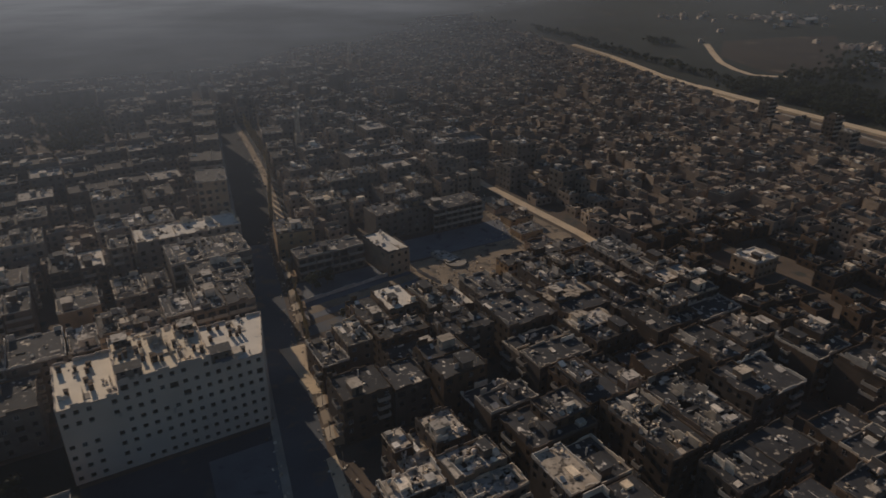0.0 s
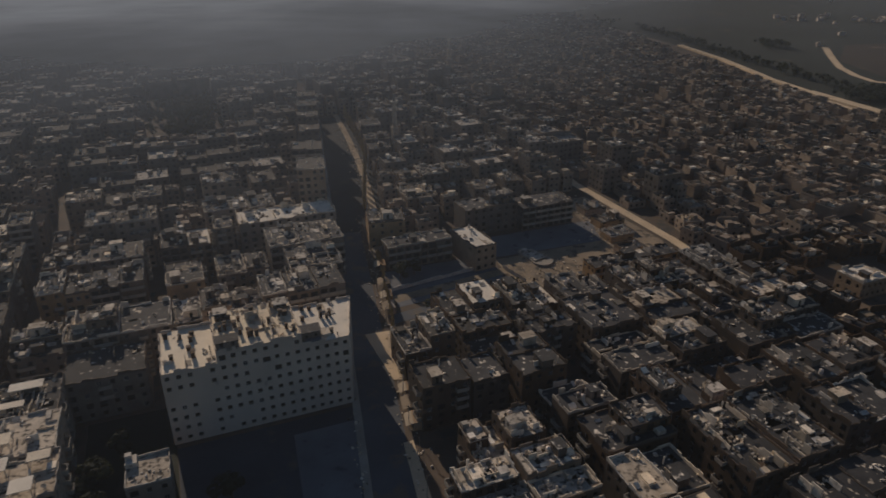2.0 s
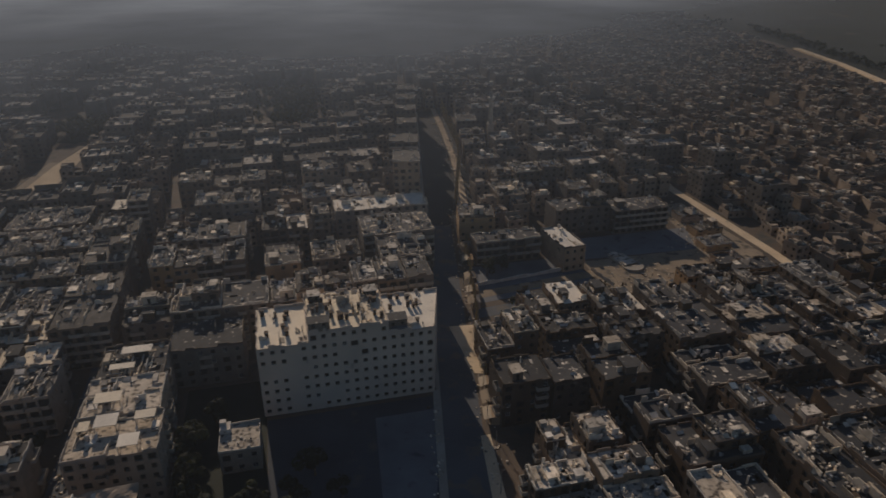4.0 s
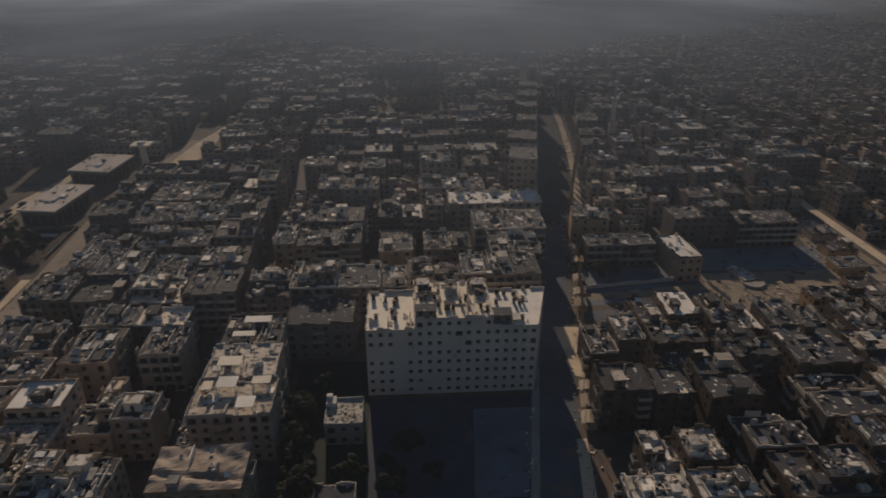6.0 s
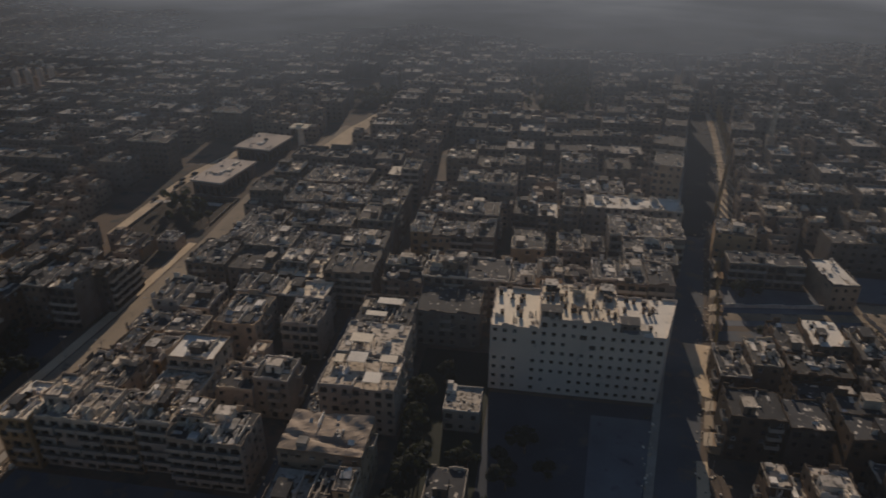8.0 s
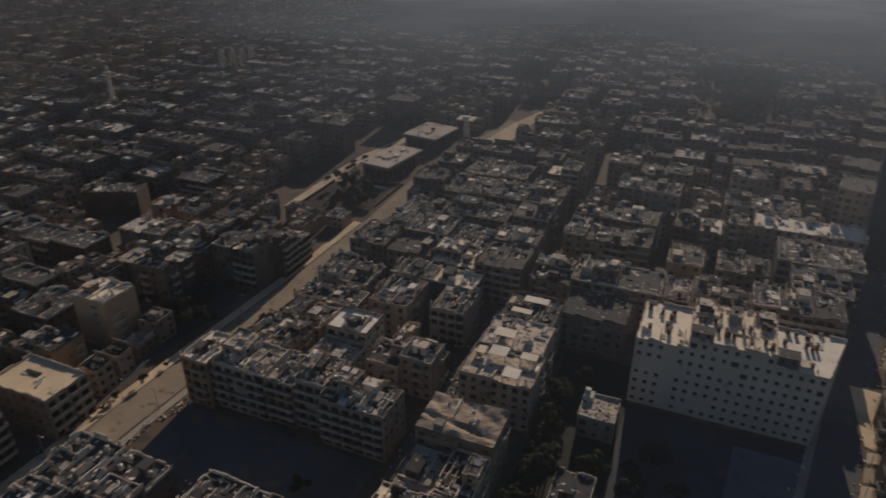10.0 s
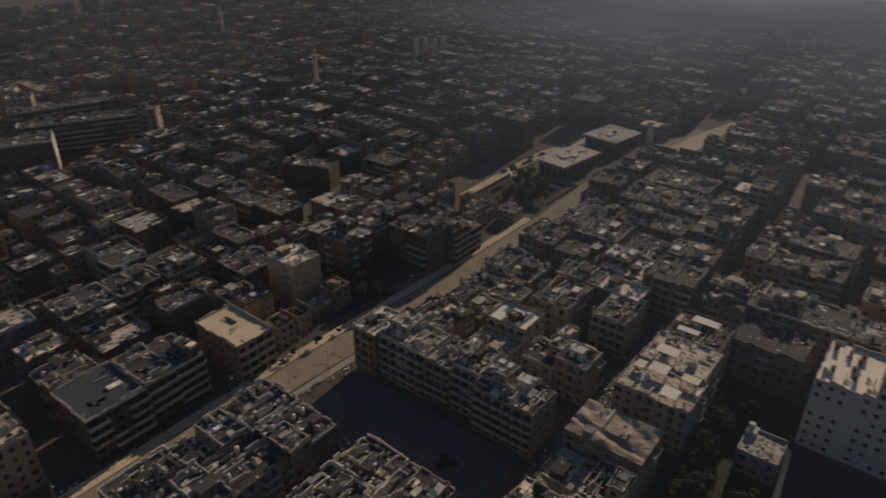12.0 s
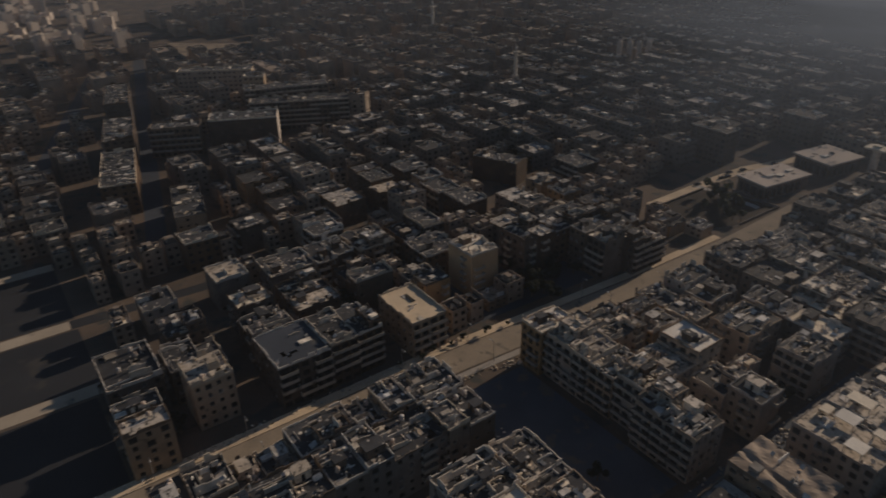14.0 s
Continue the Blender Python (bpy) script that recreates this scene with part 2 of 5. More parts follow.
            # Back panel: an unlit room painted near-black.
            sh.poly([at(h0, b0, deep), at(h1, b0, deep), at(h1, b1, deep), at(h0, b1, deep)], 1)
            got.append((at(m, b0, 0.16), w, b1 - b0, math.degrees(math.atan2(dy, dx)), j))
    return got


def window_mesh(w, h):
    s = Shape()
    t = 0.09
    s.box(-w / 2, -w / 2 + t, -0.05, 0.05, 0, h)
    s.box(w / 2 - t, w / 2, -0.05, 0.05, 0, h)
    s.box(-w / 2 + t, w / 2 - t, -0.05, 0.05, 0, t)
    s.box(-w / 2 + t, w / 2 - t, -0.05, 0.05, h - t, h)
    s.box(-0.04, 0.04, -0.045, 0.045, t, h - t)
    s.poly([(-w / 2 + t, 0.02, t), (w / 2 - t, 0.02, t), (w / 2 - t, 0.02, h - t), (-w / 2 + t, 0.02, h - t)], 1)
    return s.mesh("window", [FRAME, GLASS])


window_meshes = {}


def window_for(w, h):
    key = (round(w, 1), round(h, 1))
    if key not in window_meshes:
        window_meshes[key] = window_mesh(*key)
    return window_meshes[key]


balcony_meshes = {}


def balcony_for(w):
    key = round(w * 2) / 2
    if key not in balcony_meshes:
        s = Shape()
        s.box(-key / 2, key / 2, -1.25, 0, -0.18, 0)
        s.box(-key / 2, key / 2, -1.25, -1.13, 0, 0.95)
        s.box(-key / 2, -key / 2 + 0.12, -1.13, 0, 0, 0.95)
        s.box(key / 2 - 0.12, key / 2, -1.13, 0, 0, 0.95)
        balcony_meshes[key] = s.mesh("balcony", [PAVING])
    return balcony_meshes[key]


def parapet_shape(w, d, h, rng, gap=0.15, corners=None, tall=0.0):
    """A roof-edge wall in one ring, its top broken and low in places."""
    s = Shape()
    t, low = 0.22, h - 0.3
    corners = corners or [(-w / 2, -d / 2), (w / 2, -d / 2), (w / 2, d / 2), (-w / 2, d / 2)]
    stations = []
    for k in range(4):
        p, q = corners[k], corners[(k + 1) % 4]
        length = math.hypot(q[0] - p[0], q[1] - p[1])
        ux, uy = (q[0] - p[0]) / length, (q[1] - p[1]) / length
        a = 0.0
        while a < length - 0.05:
            b = min(a + rng.uniform(0.7, 3.6), length)
            die = rng.random()
            hh = h + (0.06 if die < gap else rng.uniform(1.2, 2.2) if k and die < gap + tall else rng.uniform(0.3, 1.05))
            for c in (a, b):
                i = max(t, min(length - t, c))
                out = (p[0] + ux * c, p[1] + uy * c)
                inn = (p[0] + ux * i - uy * t, p[1] + uy * i + ux * t)
                stations.append((out, inn, hh, c == a and a > 0 or (c == a and k > 0)))
            a = b
    n = len(stations)
    for out, inn, hh, _ in stations:
        s.v.extend([(*out, low), (*out, hh), (*inn, hh), (*inn, low)])
    for i in range(n):
        j = (i + 1) % n
        p, q = 4 * i, 4 * j
        step = i % 2 == 1
        s.f.append((p + 1, q + 1, q + 2, p + 2))
        s.m.append(0)
        if not step:
            s.f.append((p, q, q + 1, p + 1))
            s.f.append((p + 2, q + 2, q + 3, p + 3))
            s.m.extend((0, 0))
    return s


def roof_rubble(w, d, h, rng, n):
    """Fallen slabs, posts and loose blocks on a roof."""
    s = Shape()
    for _ in range(n):
        x, y = rng.uniform(-w / 2 + 0.9, w / 2 - 0.9), rng.uniform(-d / 2 + 0.9, d / 2 - 0.9)
        k = rng.random()
        if k < 0.16:
            ln, hh = rng.uniform(0.6, 2.4), rng.uniform(0.4, 1.9)
            if rng.random() < 0.35:
                s.box(max(x - ln, -w / 2 + 0.3), min(x + ln, w / 2 - 0.3), y - 0.1, y + 0.1, h - 0.03, h + hh)
            else:
                s.box(x - 0.1, x + 0.1, max(y - ln, -d / 2 + 0.3), min(y + ln, d / 2 - 0.3), h - 0.03, h + hh)
        elif k < 0.27:
            a, b = min(rng.uniform(0.5, 1.5), w / 2 - abs(x) - 0.3), min(rng.uniform(0.6, 2.2), d / 2 - abs(y) - 0.3)
            s.box(x - a, x + a, y - b, y + b, h - 0.03, h + rng.uniform(0.1, 1.2))
        elif k < 0.56:
            # a slab lying askew, one edge lifted
            a, b = rng.uniform(0.3, 1.3), rng.uniform(0.3, 1.1)
            a, b = min(a, w / 2 - abs(x) - 0.1), min(b, d / 2 - abs(y) - 0.1)
            lift, t = rng.uniform(0.0, 0.7), rng.uniform(0.1, 0.2)
            c, q = math.cos(rng.uniform(-0.5, 0.5)), rng.uniform(-0.5, 0.5)
            low = [(x - a * c, y - b, h - 0.04), (x + a, y - b + q * 0.4, h - 0.04), (x + a * c, y + b, h + lift), (x - a, y + b - q * 0.4, h + lift)]
            top = [(px, py, pz + t + 0.05) for px, py, pz in low]
            s.poly(top)
            for i in range(4):
                j = (i + 1) % 4
                s.poly([low[i], low[j], top[j], top[i]])
        elif k < 0.66:
            s.box(x - 0.16, x + 0.16, y - 0.16, y + 0.16, h - 0.05, h + rng.uniform(0.8, 2.4))
        else:
            for _ in range(5):
                a = rng.uniform(0.1, 0.4)
                bx = max(-w / 2 + 0.6, min(w / 2 - 0.6, x + rng.gauss(0, 0.8)))
                by = max(-d / 2 + 0.6, min(d / 2 - 0.6, y + rng.gauss(0, 0.8)))
                s.box(bx - a, bx + a, by - a * 0.7, by + a * 0.7, h - 0.05, h + rng.uniform(0.15, 0.6), spin=rng.uniform(0, 3.1), tip=rng.uniform(-0.3, 0.3))
    return s


def roof_plate(w, d, h, rng, holes):
    """A roof slab of bays, some of which have fallen in."""
    s = Shape()
    nx, ny = max(4, round(w / 1.25)), max(4, round(d / 1.25))
    cw, cd = (w - 0.04) / nx, (d - 0.04) / ny
    gone = set()
    for _ in range(holes):
        i, j = rng.randrange(1, nx - 1), rng.randrange(1, ny - 1)
        for _ in range(rng.choice((2, 4, 6, 9))):
            gone.add((i, j))
            i, j = i + rng.choice((-1, 0, 0, 1)), j + rng.choice((-1, 0, 1))
            i, j = max(1, min(nx - 2, i)), max(1, min(ny - 2, j))
    for j in range(ny):
        for i in range(nx):
            if (i, j) in gone:
                continue
            x0, y0 = -w / 2 + 0.02 + i * cw, -d / 2 + 0.02 + j * cd
            x1, y1 = x0 + cw, y0 + cd
            s.poly([(x0, y0, h), (x1, y0, h), (x1, y1, h), (x0, y1, h)])
            for di, dj, p, q in ((-1, 0, (x0, y1), (x0, y0)), (1, 0, (x1, y0), (x1, y1)), (0, -1, (x0, y0), (x1, y0)), (0, 1, (x1, y1), (x0, y1))):
                a, b = i + di, j + dj
                if (a, b) in gone or not (0 <= a < nx and 0 <= b < ny):
                    s.poly([(*p, h - 0.28), (*q, h - 0.28), (*q, h), (*p, h)])
    if gone:
        s.box(-w / 2 + 0.5, w / 2 - 0.5, -d / 2 + 0.5, d / 2 - 0.5, h - 3.2, h - 3.0, 1)
    return s


def stub_mesh(seed):
    """A broken stretch of wall, one metre long and high, its top stepped where courses have gone."""
    rng = random.Random(seed)
    s = Shape()
    x, z = -0.5, 1.0
    while x < 0.5 - 1e-6:
        e = min(0.5, x + rng.uniform(0.18, 0.5))
        if 0.5 - e < 0.1:
            e = 0.5
        s.box(x, e, -0.5, 0.5, 0, z)
        x, z = e, rng.choice((1.0, 1.0, 0.9, 0.7, 0.45))
    return s.mesh("roof_wall", [CONCRETE])


stub_meshes = [stub_mesh(k) for k in range(6)]


def roof_walls(b, w, d, h, rng, n, x0=0.0, y0=0.0, skew=1.2):
    """Remains of the walls that stood on a roof, each a part of the building."""
    for _ in range(n):
        ln, hh = rng.uniform(1.6, 6.0), rng.choice((0.6, 1.0, 1.5, 2.6)) * rng.uniform(0.8, 1.15)
        along = rng.random() < 0.3
        ln = min(ln if along else ln * 1.5, w / 2 - 0.5 if along else d * 0.7)
        x = -w / 2 + 0.6 + round(rng.uniform(0, w - 1.2) / 1.3) * 1.3
        x = min(x, w / 2 - 0.6)
        y = rng.uniform(-d / 2 + 0.6, d / 2 - 0.6)
        if along:
            x = max(-w / 2 + ln / 2 + 0.3, min(w / 2 - ln / 2 - 0.3, x))
        else:
            y = max(-d / 2 + ln / 2 + 0.3, min(d / 2 - ln / 2 - 0.3, y))
        m = pose(x0 + x, y0 + y, h - 0.06, rng.gauss(0, 3), 0, (0 if along else 90) + rng.gauss(0, skew)) @ Matrix.Diagonal((ln, rng.uniform(0.18, 0.3), hh, 1))
        part("roof_wall", rng.choice(stub_meshes), b, m)


def heaved_slab(w, d, h, rng):
    """A roof slab that has sagged and buckled, torn at one corner, with its edge."""
    s = Shape()
    nx, ny = 30, 20
    off = rng.uniform(0, 50)
    for j in range(ny + 1):
        for i in range(nx + 1):
            x, y = -w / 2 + w * i / nx, -d / 2 + d * j / ny
            z = h + 0.8 * noise.noise((x * 0.13 + off, y * 0.2, 0)) + 0.4 * noise.noise((x * 0.4, y * 0.4 + off, 3)) + 0.1 * noise.noise((x * 1.3, y * 1.3, off))
            z += 0.9 * max(0.0, 1 - math.hypot(x + w * 0.42, y - d * 0.44) / 3.0)
            z -= 0.8 * max(0.0, 1 - abs(y + d * 0.2 + 0.12 * x) / 1.4)
            s.v.append((x, y, z))
    k = len(s.v)
    s.v.extend([(x, y, h - 1.6) for x, y, z in s.v[:k]])
    row = nx + 1
    for j in range(ny):
        for i in range(nx):
            p = j * row + i
            s.f.append((p, p + 1, p + row + 1, p + row))
            s.m.append(0)
    edge = [i for i in range(row)] + [j * row + nx for j in range(1, ny + 1)] + [ny * row + i for i in range(nx - 1, -1, -1)] + [j * row for j in range(ny - 1, 0, -1)]
    for p, q in zip(edge, edge[1:] + edge[:1]):
        s.f.append((p, p + k, q + k, q))
        s.m.append(0)
    return s


def hut_shape(w, d, hh):
    """The head of a stairwell: walls with a doorway, and a thin slab over them."""
    s = Shape()
    s.box(-w / 2, w / 2, -d / 2, d / 2, 0, hh)
    s.box(-w / 2 - 0.2, w / 2 + 0.2, -d / 2 - 0.2, d / 2 + 0.2, hh, hh + 0.16, 2)
    s.box(-0.45, 0.45, -d / 2 - 0.04, -d / 2 + 0.1, 0.05, 2.0, 1)
    s.box(w / 2 - 0.1, w / 2 + 0.04, -0.4, 0.4, 1.1, 1.9, 1)
    return s


hut_meshes = [hut_shape(w, d, h).mesh("stair_hut", [wm, VOID, rm]) for w, d, h, wm, rm in ((3.0, 4.0, 2.5, PLASTER, ROOFING), (2.6, 3.0, 2.3, PLASTER, DARK_ROOF), (4.2, 3.0, 2.7, CONCRETE, ROOFING), (3.4, 5.2, 2.6, DARK_BROWN, DARK_ROOF), (2.4, 3.4, 2.4, DARK_BROWN, DARK_ROOF))]

tank_shape = Shape()
for r0, r1, za, zb in ((0.55, 0.58, 0.5, 0.6), (0.58, 0.58, 0.6, 1.75), (0.58, 0.2, 1.75, 1.95)):
    tank_shape.tube(0, 0, za, zb, r0, r1, 10)
tank_mesh = tank_shape.mesh("tank_body", [TANK])
stand = Shape()
for sx in (-0.42, 0.42):
    for sy in (-0.42, 0.42):
        stand.box(sx - 0.05, sx + 0.05, sy - 0.05, sy + 0.05, 0, 0.5)
stand.box(-0.55, 0.55, -0.55, 0.55, 0.44, 0.5)
stand_mesh = stand.mesh("tank_stand", [METAL])

dish_shape = Shape()
rim = []
for ring, (r, y) in enumerate(((0.18, 0.12), (0.42, 0.04), (0.62, -0.08))):
    rim.append([(r * math.cos(2 * math.pi * i / 12), y, 1.15 + r * math.sin(2 * math.pi * i / 12)) for i in range(12)])
dish_shape.poly(rim[0])
for a, b in zip(rim, rim[1:]):
    for i in range(12):
        j = (i + 1) % 12
        dish_shape.poly([a[i], a[j], b[j], b[i]])
dish_mesh = dish_shape.mesh("reflector", [DISH])
mast = Shape()
mast.tube(0, 0.18, 0, 1.15, 0.05, 0.05, 6)
mast.box(-0.03, 0.03, -0.5, 0.15, 1.0, 1.06)
mast.box(-0.06, 0.06, -0.58, -0.46, 0.98, 1.14)
mast_mesh = mast.mesh("mast", [METAL])


def water_tank(m):
    t = thing("water_tank", m, "dented cylindrical water tank on a metal stand on a flat roof", "water tank", "roof water tanks")
    part("tank_body", tank_mesh, t)
    part("tank_stand", stand_mesh, t, label="grey metal stand")


def satellite_dish(m):
    t = thing("satellite_dish", m, "pale satellite dish on a short mast on a flat roof", "satellite dish", "roof satellite dishes")
    part("reflector", dish_mesh, t)
    part("mast", mast_mesh, t, label="dark metal mast")


LOOKS = {
    "plain": (PLASTER, "weathered beige apartment block with blown-out windows and littered flat roof"),
    "bands": (PLASTER, "ruined concrete apartment block with long balcony bands on its front"),
    "warm": (BRICKISH, "sunlit ochre-plastered apartment block with damaged flat roof"),
    "ochre": (OCHRE, "tall ochre-rendered apartment block with littered pale roof"),
    "warmbands": (BRICKISH, "ochre concrete building with open storeys and a flat light roof"),
    "smokedbands": (DARK_BROWN, "dark brown concrete apartment block with long balcony bands"),
    "smoked": (DARK_BROWN, "dark brown apartment block with broken windows and ruined dark roof"),
    "pale": (PALE, "pale rendered apartment block with dark empty windows and rubble-strewn roof"),
}


def apartment(u0, u1, v0, v1, h, look_of="plain", seed=0, near=True, turn=0.0, roof=None, clutter=1.0, bands="-y", heave=False, name="apartment_building", label="", top=True, blank=()):
    """One flat-roofed building on the plan rectangle, h metres to its roof."""
    rng = random.Random(seed * 7919 + int(u0 * 13 + v0 * 7))
    w, d = u1 - u0, v1 - v0
    mat, usual = LOOKS[look_of]
    tiers = "bands" in look_of
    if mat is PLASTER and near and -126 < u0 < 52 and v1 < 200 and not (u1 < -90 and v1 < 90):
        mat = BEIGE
    b = thing(name, place((u0 + u1) / 2, (v0 + v1) / 2, 0, turn), label or usual, "building", "apartment buildings" if name == "apartment_building" else "")
    if not roof and not heave:
        clutter *= rng.choice((0.3, 0.55, 0.9, 1.1, 1.3))
        if -143 < u0 and u1 < -90 and v1 < 90:
            roof, clutter = rng.choice((ROOFING,) * 2 + (DARK_ROOF,) * 6), clutter * 0.55
        elif v0 > 165 and u0 > -143:
            clutter *= 0.75
            roof = rng.choice((WHITE_ROOF,) + (FAR_ROOF,) * 3 + (DARK_ROOF,) * 7)
        elif u0 > 52 or u1 < -143:
            clutter *= 0.42 if u0 < 88 else 0.26
            roof = rng.choice((ROOFING,) * (1 if u0 > 52 else 2) + (DARK_ROOF,) * 7)
        else:
            roof = rng.choice((ROOFING,) * 3 + (DARK_ROOF,) * 7 + (WHITE_ROOF,))
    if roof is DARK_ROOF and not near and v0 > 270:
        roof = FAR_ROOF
    floors = max(2, round(h / 3.1))
    s = Shape()
    c = [(-w / 2, -d / 2), (w / 2, -d / 2), (w / 2, d / 2), (-w / 2, d / 2)]
    spots = []
    for k, side in enumerate(("-y", "+x", "+y", "-x")):
        p, q = c[k], c[(k + 1) % 4]
        length = math.hypot(q[0] - p[0], q[1] - p[1])
        wide = tiers and side == bands
        if side in blank:
            s.poly([(*p, 0), (*q, 0), (*q, h), (*p, h)])
            continue
        if not wide and side in ("+x", "-x") and rng.random() < 0.4:
            bays = max(2, round(length / 3.4))
            shut = {(i, j) for i in range(bays) for j in range(floors) if rng.random() < 0.72}
            facade(s, p, q, 0, h, bays, floors, (0.9, 1.1, 1.1), rng, ruin=0.1, skip=shut)
            continue
        hole = (2.3, 1.9, 0.45) if wide else (1.3, 1.5, 0.85)
        bays = max(2, round(length / (3.4 if wide else rng.uniform(2.9, 4.2))))
        got = facade(s, p, q, 0, h, bays, floors, hole, rng, ruin=0.18)
        if side != "+y":
            spots += [(g, side) for g in got]
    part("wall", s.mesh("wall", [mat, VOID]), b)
    if heave:
        part("roof", heaved_slab(w, d, h, rng).mesh("roof", [roof or ROOFING]), b, label="buckled and sagging roof slab")
    else:
        fallen = round(w * d / 55 * min(1.2, clutter) * rng.uniform(0.4, 1.4)) if near and h > 8 else 0
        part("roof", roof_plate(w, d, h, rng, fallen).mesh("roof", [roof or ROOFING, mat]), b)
        part("parapet", parapet_shape(w, d, h, rng, 0.2 if v0 < 165 else 0.5, tall=0.15 if top else 0.0).mesh("parapet", [CONCRETE if rng.random() < (0.3 if u0 > 52 else 0.6) else PLASTER if mat is BRICKISH else mat]), b)
    n = int(w * d / (12.0 if u1 < -143 else 8.0 if near else 6.0) * clutter)
    rub = part("rubble", roof_rubble(w, d, h, rng, max(3, n)).mesh("rubble", [DEBRIS]), b, label="broken slabs and blocks")
    tagged(rub, kind="stuff")
    if top and near and not heave and min(w, d) > 9 and rng.random() < 0.3:
        # part of the roof carries one storey more
        tw, td = w * rng.uniform(0.35, 0.6), d * rng.uniform(0.4, 0.7)
        cx = rng.choice((-1, 1)) * (w - tw) / 2 * 0.96
        cy = (d - td) / 2 * rng.choice((0.96, 0.3))
        t = Shape()
        k = [(-tw / 2, -td / 2), (tw / 2, -td / 2), (tw / 2, td / 2), (-tw / 2, td / 2)]
        for i in range(4):
            p, q = k[i], k[(i + 1) % 4]
            facade(t, p, q, 0, 2.9, max(1, round(math.hypot(q[0] - p[0], q[1] - p[1]) / 3.6)), 1, (1.3, 1.5, 0.8), rng, ruin=0.3)
        storey = part("upper_storey", t.mesh("upper_storey", [mat, VOID]), b, pose(cx, cy, h - 0.01))
        lid = Shape()
        lid.box(-tw / 2 - 0.15, tw / 2 + 0.15, -td / 2 - 0.15, td / 2 + 0.15, 2.9, 3.1)
        part("roof", lid.mesh("roof", [roof or ROOFING]), storey)
        part("parapet", parapet_shape(tw, td, 3.1, rng, 0.4).mesh("parapet", [mat]), storey)
        tagged(part("rubble", roof_rubble(tw, td, 3.1, rng, int(tw * td / 5)).mesh("rubble", [DEBRIS]), storey, label="broken slabs and blocks"), kind="stuff")
    if min(w, d) > 7 and not heave and clutter > 0.12 and rng.random() < 0.65:
        hx, hy = rng.uniform(-w / 2 + 3, w / 2 - 3), rng.uniform(-d / 2 + 3, d / 2 - 3)
        part("stair_hut", rng.choice(hut_meshes), b, pose(hx, hy, h - 0.01, 0, 0, rng.choice((0, 0, 90, 180))))
    if tiers:
        side = {"-y": (0, -d / 2, 0, w), "+x": (w / 2, 0, 90, d)}[bands]
        parts = max(1, round(side[3] / 6.5))
        bw = side[3] / parts
        for j in range(1, floors):
            for i in range(parts):
                if rng.random() < 0.16:
                    continue
                off = -side[3] / 2 + (i + 0.5) * bw
                x, y = (off, side[1]) if bands == "-y" else (side[0], off)
                part("balcony", balcony_for(bw - 0.4), b, pose(x, y, j * h / floors + 0.35, 0, 0, side[2]))
    if near and not tiers and h > 9 and rng.random() < 0.75:
        # a stack of single balconies
        fronts = [(0, -d / 2, 0, w)] + ([(w / 2, 0, 90, d)] if u0 < 20 else [(-w / 2, 0, -90, d)])
        for fx, fy, ang, span in fronts:
            off = rng.uniform(-0.3, 0.3) * span
            bw = min(rng.choice((2.5, 3.5, 4.5)), span * 0.5)
            for j in range(1, floors):
                if rng.random() < 0.85:
                    part("balcony", balcony_for(bw), b, pose(fx + (off if ang == 0 else 0), fy + (off if ang else 0), j * h / floors + 0.3, 0, 0, ang))
    if near:
        if not heave:
            roof_walls(b, w, d, h, rng, int(w * d / (34.0 if u0 > 52 or v0 > 165 else 24.0 if u1 < -143 else 17.0) * clutter))
        for (mid, ww, hh, ang, j), side in spots:
            if rng.random() < 0.2 and ww < 1.4:
                part("window", window_for(ww, hh), b, pose(*mid, 0, 0, ang))
        if clutter > 0.16 and not heave:
            for _ in range(rng.choice((0, 1, 1, 2, 3))):
                water_tank(place((u0 + u1) / 2 + rng.uniform(-w / 2 + 1.5, w / 2 - 1.5), (v0 + v1) / 2 + rng.uniform(-d / 2 + 1.5, d / 2 - 1.5), h, rng.uniform(0, 90)))
            for _ in range(rng.choice((0, 0, 1, 2))):
                satellite_dish(place((u0 + u1) / 2 + rng.uniform(-w / 2 + 1.5, w / 2 - 1.5), (v0 + v1) / 2 + rng.uniform(-d / 2 + 1.5, d / 2 - 1.5), h, rng.uniform(-40, 40)))
    return b


def avenue_u(v):
    """The avenue's middle line."""
    return 47.5 + 0.186 * (v - 127.4)


# ---------------------------------------------------------------- ground and streets
g = Shape()
R = 4200.0
rings = [0, 120, 260, 450, 700, 1000, 1500, 2400, R]
for r0, r1 in zip(rings, rings[1:]):
    for i in range(24):
        a, b = 2 * math.pi * i / 24, 2 * math.pi * (i + 1) / 24
        pts = [(r0 * math.cos(a), r0 * math.sin(a), 0), (r1 * math.cos(a), r1 * math.sin(a), 0), (r1 * math.cos(b), r1 * math.sin(b), 0), (r0 * math.cos(b), r0 * math.sin(b), 0)]
        g.poly(pts[1:] + pts[:1] if r0 else pts[:3])
setting("ground", g, [DUST], "dusty brown urban ground with darker patches", "ground")


def strip_road(name, line, width, z, mat, label, category="road"):
    """A ribbon of ground along a line of plan points, with a thickness."""
    s = Shape()
    left, right = [], []
    for i, (u, v) in enumerate(line):
        a, b = line[max(0, i - 1)], line[min(len(line) - 1, i + 1)]
        dx, dy = b[0] - a[0], b[1] - a[1]
        k = width / 2 / math.hypot(dx, dy)
        left.append((u - dy * k, v + dx * k))
        right.append((u + dy * k, v - dx * k))
    for i in range(len(line) - 1):
        l0, l1, r0, r1 = left[i], left[i + 1], right[i], right[i + 1]
        s.poly([(*r0, z), (*r1, z), (*l1, z), (*l0, z)])
